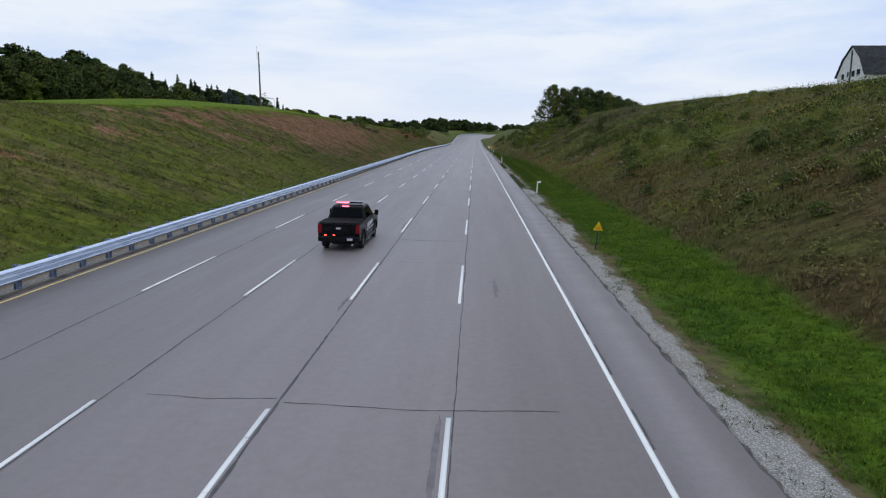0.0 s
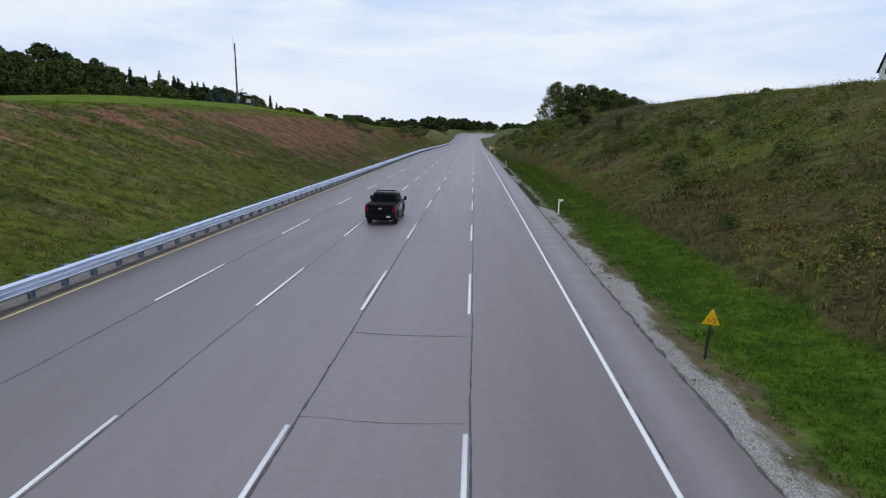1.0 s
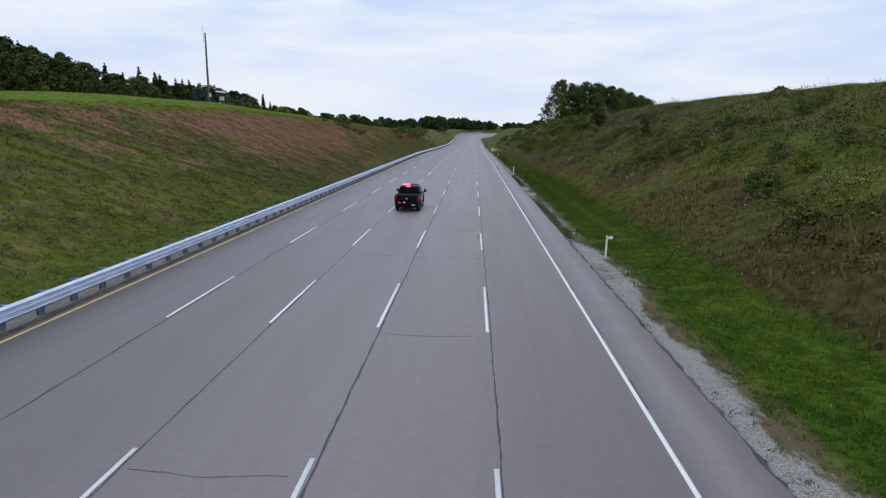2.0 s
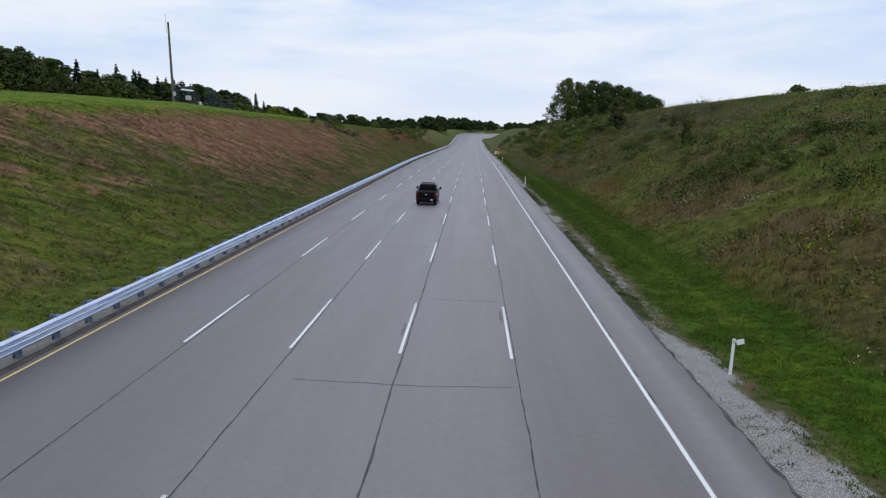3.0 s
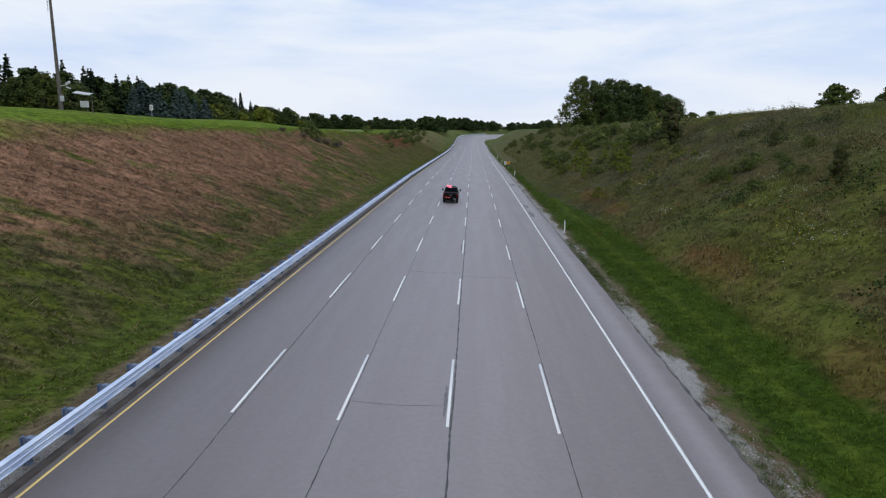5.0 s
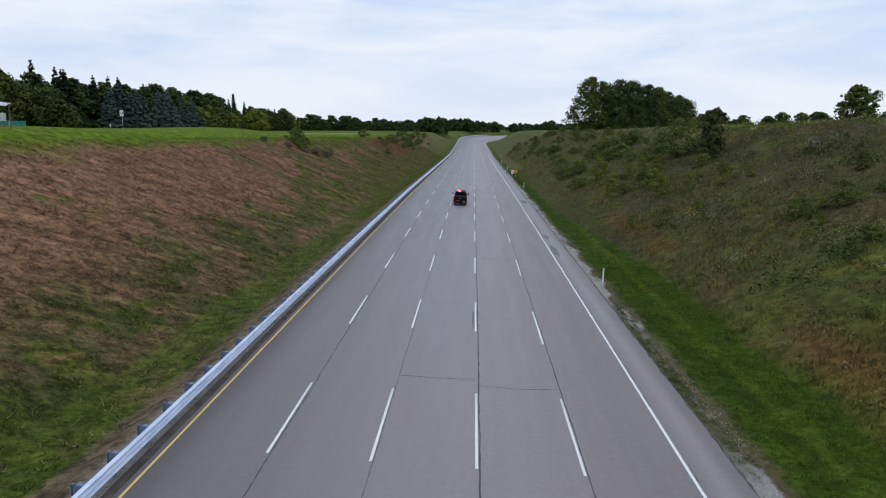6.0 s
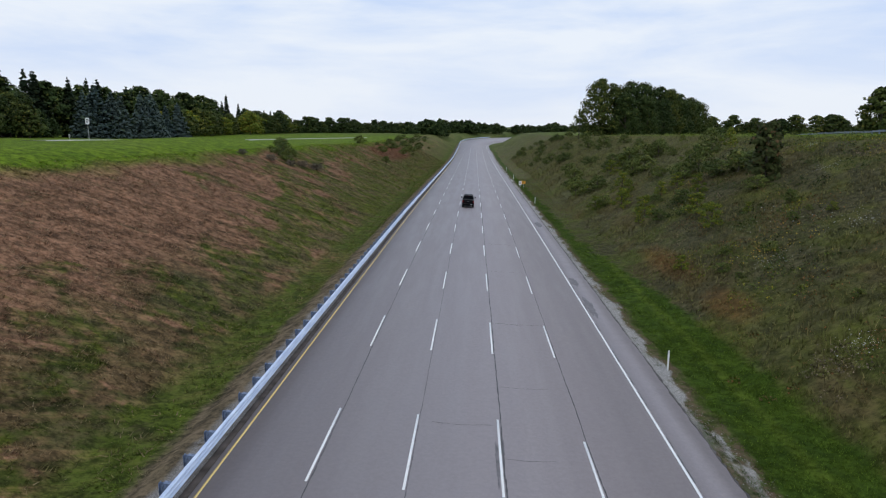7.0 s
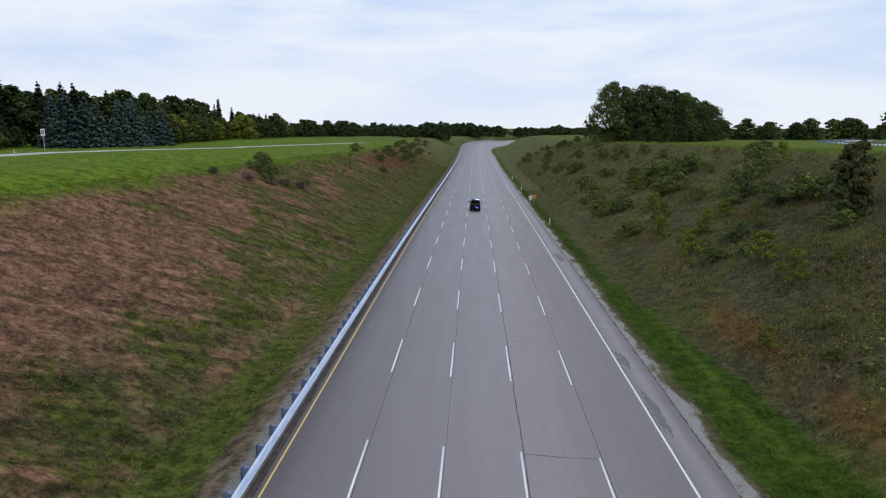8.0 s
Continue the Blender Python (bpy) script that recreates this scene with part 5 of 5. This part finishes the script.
def car_paint():
    n = Nodes("black_car_paint", 0.3, 0.0, 0.10)
    n.bsdf.inputs["Coat Weight"].default_value = 0.05
    n.bsdf.inputs["Coat Roughness"].default_value = 0.08
    c = n.node("TexCoord").outputs["Object"]
    return n.done(n.mix(n.step(n.noise(c, 3, 5), 0.4, 0.8), (0.003, 0.003, 0.004), (0.009, 0.009, 0.010)), n.step(n.noise(c, 7, 4), 0.35, 0.75, 0.25, 0.4))


T = {
    "paint": car_paint(),
    "trim": plain("black_plastic_trim", (0.006, 0.006, 0.007), 0.6, 0, 0.1, 0.2),
    "cover": plain("matt_bed_cover", (0.006, 0.006, 0.007), 0.75, 0, 0.10, 0.2),
    "glass": plain("tinted_glass", (0.002, 0.003, 0.004), 0.08, 0, 0.05, 0.05),
    "rubber": plain("tyre_rubber", (0.020, 0.020, 0.020), 0.85, 0, 0.2, 0.2),
    "rim": plain("dark_alloy", (0.10, 0.10, 0.105), 0.4, 0.8, 0.5, 0.15),
    "chrome": plain("bright_metal", (0.75, 0.76, 0.78), 0.15, 1.0, 0.5, 0.05),
    "tail": plain("red_tail_lens", (0.17, 0.006, 0.010), 0.2, 0, 0.2, 0.15),
    "clear": plain("pale_lens", (0.30, 0.32, 0.34), 0.25, 0, 0.4, 0.1),
    "decal": plain("silver_white_decal", (0.70, 0.72, 0.75), 0.4, 0, 0.5, 0.05),
    "plate": plain("white_plate", (0.42, 0.44, 0.46), 0.5, 0, 0.4, 0.05),
    "red": glow("red_beacon", (1.0, 0.10, 0.18), 6.0),
    "blue": glow("blue_beacon", (0.16, 0.30, 1.0), 11.0),
    "red_lamp": glow("red_marker_lamp", (1.0, 0.10, 0.06), 4.0),
    "blue_lamp": glow("blue_marker_lamp", (0.12, 0.14, 1.0), 6.0),
}


def side_solid(bm, prof, half, top_half=None, z0=0.0, z1=1.0):
    """A closed profile (y, z) drawn out across the car; its width shrinks from half at z0 to top_half at z1."""
    def w(z):
        if top_half is None:
            return half
        return half + (top_half - half) * min(1, max(0, (z - z0) / (z1 - z0)))
    a = [bm.verts.new((-w(z), y, z)) for y, z in prof]
    b = [bm.verts.new((w(z), y, z)) for y, z in prof]
    bm.faces.new(a), bm.faces.new(b[::-1])
    for k in range(len(prof)):
        j = (k + 1) % len(prof)
        bm.faces.new((a[k], b[k], b[j], a[j])[::-1])
    bmesh.ops.recalc_face_normals(bm, faces=bm.faces)


def arch(cy, r, n=9):
    return [(cy - r * math.cos(math.pi * k / n), 0.40 + r * math.sin(math.pi * k / n)) for k in range(n + 1)]


def soft_edges(bm, offset):
    sharp = [e for e in bm.edges if len(e.link_faces) == 2 and e.calc_face_angle(0) > 0.5]
    bmesh.ops.bevel(bm, geom=sharp, offset=offset, segments=2, affect="EDGES", profile=0.5)


def wheel(parent, x, y):
    hub = tagged(new("wheel", None), "black tyre on a dark alloy wheel")
    hub.parent, hub.matrix_basis = parent, pose(x, y, 0.40)
    bm = bmesh.new()
    prof = [(0.24, -0.12), (0.33, -0.138), (0.385, -0.13), (0.402, -0.10), (0.405, 0.0), (0.402, 0.10), (0.385, 0.13), (0.33, 0.138), (0.24, 0.12)]
    n, rings = 30, []
    for k in range(n):
        a = 2 * math.pi * k / n
        rings.append([bm.verts.new((o, math.cos(a) * r, math.sin(a) * r)) for r, o in prof])
    for k in range(n):
        p, q = rings[k], rings[(k + 1) % n]
        for j in range(len(prof)):
            i = (j + 1) % len(prof)
            bm.faces.new((p[j], p[i], q[i], q[j]))
    bmesh.ops.recalc_face_normals(bm, faces=bm.faces)
    part("tyre", bm, T["rubber"], hub, smooth_faces=True)
    bm = bmesh.new()
    out = 1 if x > 0 else -1
    tube(bm, (out * 0.02, 0, 0), (out * 0.05, 0, 0), 0.245, n=24), tube(bm, (out * 0.05, 0, 0), (out * 0.125, 0, 0), 0.07, 0.06, 12)
    for k in range(6):
        a = math.pi * k / 3
        tube(bm, (out * 0.105, math.cos(a) * 0.05, math.sin(a) * 0.05), (out * 0.095, math.cos(a) * 0.235, math.sin(a) * 0.235), 0.035, 0.028, 6)
    part("rim", bm, T["rim"], hub)
    return hub


def beacon(parent, name, x, y, z, sx, sy, sz, lit, label):
    """A lamp bar that turns: one lit face, the others dark."""
    bm = bmesh.new()
    box(bm, 0, 0, 0, sx, sy, sz)
    bm.normal_update()
    for f in bm.faces:
        f.material_index = 0 if f.normal.y < -0.9 else 1
    ob = part(name, bm, [lit, T["trim"]], parent, label)
    ob.matrix_basis = pose(x, y, z)
    return ob


def build_truck():
    car = tagged(new("pickup_truck"), "black police pickup with light bar and covered bed", "pickup truck")
    # lower body with wheel arches
    prof = [(-1.10, 0.52), (-1.14, 0.80), (-1.15, 1.30), (0.72, 1.30), (3.05, 1.22), (3.30, 1.22), (4.20, 1.17), (4.52, 1.08), (4.62, 0.92), (4.62, 0.60), (4.50, 0.42), (4.26, 0.40)]
    prof = prof + arch(3.68, 0.50)[::-1][1:] + [(2.9, 0.40), (0.80, 0.40)] + arch(0.0, 0.50)[::-1] + [(-0.80, 0.46)]
    bm = bmesh.new()
    side_solid(bm, prof, 0.985)
    soft_edges(bm, 0.035)
    part("body", bm, T["paint"], car)
    # fender flares
    for cy in (0.0, 3.68):
        for sx in (-1, 1):
            bm = bmesh.new()
            outer, inner = arch(cy, 0.57), arch(cy, 0.49)
            ring = outer + inner[::-1]
            f = bm.faces.new([bm.verts.new((sx * 0.985, a, b)) for a, b in ring])
            r = bmesh.ops.extrude_face_region(bm, geom=[f])
            bmesh.ops.translate(bm, vec=(sx * 0.035, 0, 0), verts=[v for v in r["geom"] if isinstance(v, bmesh.types.BMVert)])
            bmesh.ops.recalc_face_normals(bm, faces=bm.faces)
            part("fender_flare", bm, T["trim"], car)
    # cab
    cab = [(0.74, 1.25), (0.80, 1.34), (1.12, 1.86), (1.35, 1.93), (2.30, 1.94), (2.52, 1.88), (3.36, 1.25)]
    bm = bmesh.new()
    side_solid(bm, cab, 0.965, 0.76, 1.25, 1.94)
    soft_edges(bm, 0.04)
    part("cab", bm, T["paint"], car)

    def pane(name, points, label=""):
        bm = bmesh.new()
        f = bm.faces.new([bm.verts.new(p) for p in points])
        bm.normal_update()
        bmesh.ops.solidify(bm, geom=[f], thickness=0.012)
        part(name, bm, T["glass"], car, label)

    def wz(z, out=0.012):
        return 0.965 + (0.76 - 0.965) * (z - 1.25) / 0.69 + out
    pane("rear_window", [(-0.80, 0.795, 1.385), (0.80, 0.795, 1.385), (0.68, 1.055, 1.80), (-0.68, 1.055, 1.80)], "tinted rear window")
    pane("windscreen", [(-0.82, 3.235, 1.36), (0.82, 3.235, 1.36), (0.68, 2.60, 1.845), (-0.68, 2.60, 1.845)])
    for sx in (-1, 1):
        for y0, y1, y2, y3 in ((0.98, 1.84, 1.84, 1.24), (1.92, 3.02, 2.45, 1.92)):
            q = [(sx * wz(1.34), y0, 1.34), (sx * wz(1.34), y1, 1.34), (sx * wz(1.83), y2, 1.83), (sx * wz(1.83), y3, 1.83)]
            pane("side_window", q if sx < 0 else q[::-1])
    # doors' gaps, handles, steps, mirrors
    for sx in (-1, 1):
        for y in (0.86, 1.88, 3.02):
            bm = bmesh.new()
            box(bm, sx * 0.986, y, 0.88, 0.006, 0.014, 0.78)
            part("door_gap", bm, T["rubber"], car)
        for y in (1.05, 2.05):
            bm = bmesh.new()
            box(bm, sx * 1.0, y, 1.10, 0.03, 0.20, 0.035, 0.01)
            part("door_handle", bm, T["trim"], car)
        bm = bmesh.new()
        box(bm, sx * 0.98, 1.85, 0.37, 0.17, 2.3, 0.05, 0.02)
        part("side_step", bm, T["rim"], car, "grey running board")
        bm = bmesh.new()
        tube(bm, (sx * 0.95, 2.82, 1.30), (sx * 1.12, 2.80, 1.36), 0.03, n=6), box(bm, sx * 1.19, 2.78, 1.43, 0.20, 0.10, 0.27, 0.03)
        part("mirror", bm, T["trim"], car)
        # livery: a broken pale word along both doors, drawn as bars
        for k in range(6):
            bm = bmesh.new()
            box(bm, sx * 0.990, 1.22 + 0.27 * k, 0.96 + 0.012 * k, 0.004, 0.19, 0.22)
            part("livery_bar", bm, T["decal"], car, "pale lettering bar")
        bm = bmesh.new()
        box(bm, sx * 0.990, 2.0, 0.76, 0.004, 2.3, 0.035)
        part("livery_stripe", bm, T["decal"], car, "thin pale stripe")
        bm = bmesh.new()
        box(bm, sx * 0.985, -0.2, 1.325, 0.05, 1.8, 0.03, 0.01)
        part("bed_rail", bm, T["trim"], car)
    # bed cover and tailgate
    bm = bmesh.new()
    box(bm, 0, -0.20, 1.325, 1.80, 1.82, 0.045, 0.015)
    part("bed_cover", bm, T["cover"], car, "flat matt black bed cover")
    bm = bmesh.new()
    box(bm, 0, -1.165, 1.02, 1.56, 0.05, 0.56, 0.02), box(bm, 0, -1.175, 1.285, 1.60, 0.09, 0.05, 0.015), box(bm, 0, -1.192, 1.10, 0.46, 0.02, 0.12, 0.01)
    part("tailgate", bm, T["paint"], car)
    bm = bmesh.new()
    bmesh.ops.create_cone(bm, cap_ends=True, segments=24, radius1=0.5, radius2=0.46, depth=1.0, matrix=pose(0, -1.205, 1.10, 90) @ Matrix.Diagonal((0.25, 0.105, 0.02, 1)))
    part("badge", bm, T["chrome"], car, "plain bright oval badge")
    for sx in (-1, 1):
        bm = bmesh.new()
        box(bm, sx * 0.895, -1.10, 1.06, 0.20, 0.14, 0.42, 0.03)
        part("tail_light", bm, T["tail"], car, "red tail light")
        bm = bmesh.new()
        box(bm, sx * 0.895, -1.172, 1.04, 0.10, 0.012, 0.06, 0.004)
        part("reversing_lens", bm, T["tail"], car)
        bm = bmesh.new()
        box(bm, sx * 0.62, -1.31, 0.70, 0.55, 0.06, 0.05, 0.01)
        part("bumper_step", bm, T["rubber"], car)
    bm = bmesh.new()
    box(bm, 0, -1.22, 0.60, 1.90, 0.20, 0.24, 0.04), box(bm, 0, -1.16, 0.42, 0.60, 0.12, 0.14, 0.02)
    part("rear_bumper", bm, T["trim"], car)
    bm = bmesh.new()
    box(bm, 0.55, -1.327, 0.60, 0.26, 0.012, 0.11, 0.004)
    part("plate", bm, T["plate"], car, "pale plate with plain bar")
    bm = bmesh.new()
    tube(bm, (0.62, -1.0, 0.34), (0.66, -1.24, 0.34), 0.045, n=10)
    part("exhaust", bm, T["chrome"], car)
    # front end
    bm = bmesh.new()
    box(bm, 0, 4.62, 0.60, 1.92, 0.16, 0.26, 0.05)
    part("front_bumper", bm, T["trim"], car)
    bm = bmesh.new()
    box(bm, 0, 4.625, 0.93, 1.30, 0.05, 0.26, 0.02)
    part("grille", bm, T["trim"], car)
    for sx in (-1, 1):
        bm = bmesh.new()
        box(bm, sx * 0.82, 4.56, 0.98, 0.30, 0.14, 0.20, 0.03)
        part("headlight", bm, T["clear"], car)
    bm = bmesh.new()
    box(bm, 0, 1.7, 0.42, 1.5, 5.2, 0.16, 0.02), tube(bm, (-0.8, 0, 0.40), (0.8, 0, 0.40), 0.07, n=8), tube(bm, (-0.8, 3.68, 0.40), (0.8, 3.68, 0.40), 0.06, n=8)
    part("chassis", bm, T["trim"], car)
    wheels = [wheel(car, sx * 0.86, cy) for sx in (-1, 1) for cy in (0.0, 3.68)]
    # light bar
    bm = bmesh.new()
    box(bm, 0, 1.62, 1.985, 1.36, 0.30, 0.03, 0.01), box(bm, 0, 1.62, 2.085, 1.36, 0.30, 0.02, 0.008)
    for k in range(5):
        box(bm, -0.66 + 0.33 * k, 1.66, 2.035, 0.03, 0.22, 0.08)
    part("light_bar", bm, T["clear"], car, "low clear roof light bar")
    for sx in (-0.55, 0.55):
        bm = bmesh.new()
        tube(bm, (sx, 1.62, 1.92), (sx, 1.62, 1.975), 0.03, n=6)
        part("bar_foot", bm, T["trim"], car)
    lamps = {
        "red": [beacon(car, "beacon", -0.33, 1.56, 2.035, 0.64, 0.075, 0.055, T["red"], "red turning beacon"), beacon(car, "beacon", -0.10, 1.05, 1.90, 0.34, 0.05, 0.05, T["red"], "red turning beacon"),
                beacon(car, "marker_lamp", -0.58, -1.335, 0.80, 0.12, 0.04, 0.04, T["red_lamp"], "red marker lamp"), beacon(car, "marker_lamp", -0.18, -1.335, 0.80, 0.12, 0.04, 0.04, T["red_lamp"], "red marker lamp")],
        "blue": [beacon(car, "beacon", 0.33, 1.56, 2.035, 0.64, 0.075, 0.055, T["blue"], "blue turning beacon"),
                 beacon(car, "marker_lamp", 0.22, -1.335, 0.80, 0.14, 0.05, 0.06, T["blue_lamp"], "blue marker lamp"), beacon(car, "marker_lamp", 0.60, -1.335, 0.80, 0.14, 0.05, 0.06, T["blue_lamp"], "blue marker lamp")],
    }
    bm = bmesh.new()
    box(bm, 0, -1.30, 0.76, 1.5, 0.05, 0.02, 0.004)
    part("lamp_shelf", bm, T["trim"], car)
    return car, wheels, lamps


truck, wheels, lamps = build_truck()


# spells, in seconds, in which each colour faces the rear
SPELLS = {
    "red": ((0.0, 0.43), (1.07, 1.24), (1.62, 2.0), (2.42, 2.62), (3.25, 3.62), (4.68, 5.05), (5.85, 6.12), (6.3, 6.72)),
    "blue": ((0.47, 0.83), (1.26, 1.58), (2.05, 2.38), (2.66, 2.86), (3.68, 4.15), (4.35, 4.64), (5.1, 5.5), (7.8, 8.0)),
}


def motions():
    """All that moves besides the camera."""
    walk(truck, [(t, truck_pose(t)) for t in (k * 0.5 for k in range(17))])
    for w in wheels:
        rest = w.matrix_basis.copy()
        walk(w, [(k / FPS, rest @ pose(0, 0, 0, -63 * k)) for k in range(8 * FPS + 1)])
    for colour, spells in SPELLS.items():
        for lamp in lamps[colour]:
            rest, rows = lamp.matrix_basis.copy(), []
            for k in range(8 * FPS + 1):
                lit = any(a <= k / FPS <= b for a, b in spells)
                rows.append((k / FPS, rest @ pose(0, 0, 0, 0 if lit else 86)))
            walk(lamp, rows)


motions()
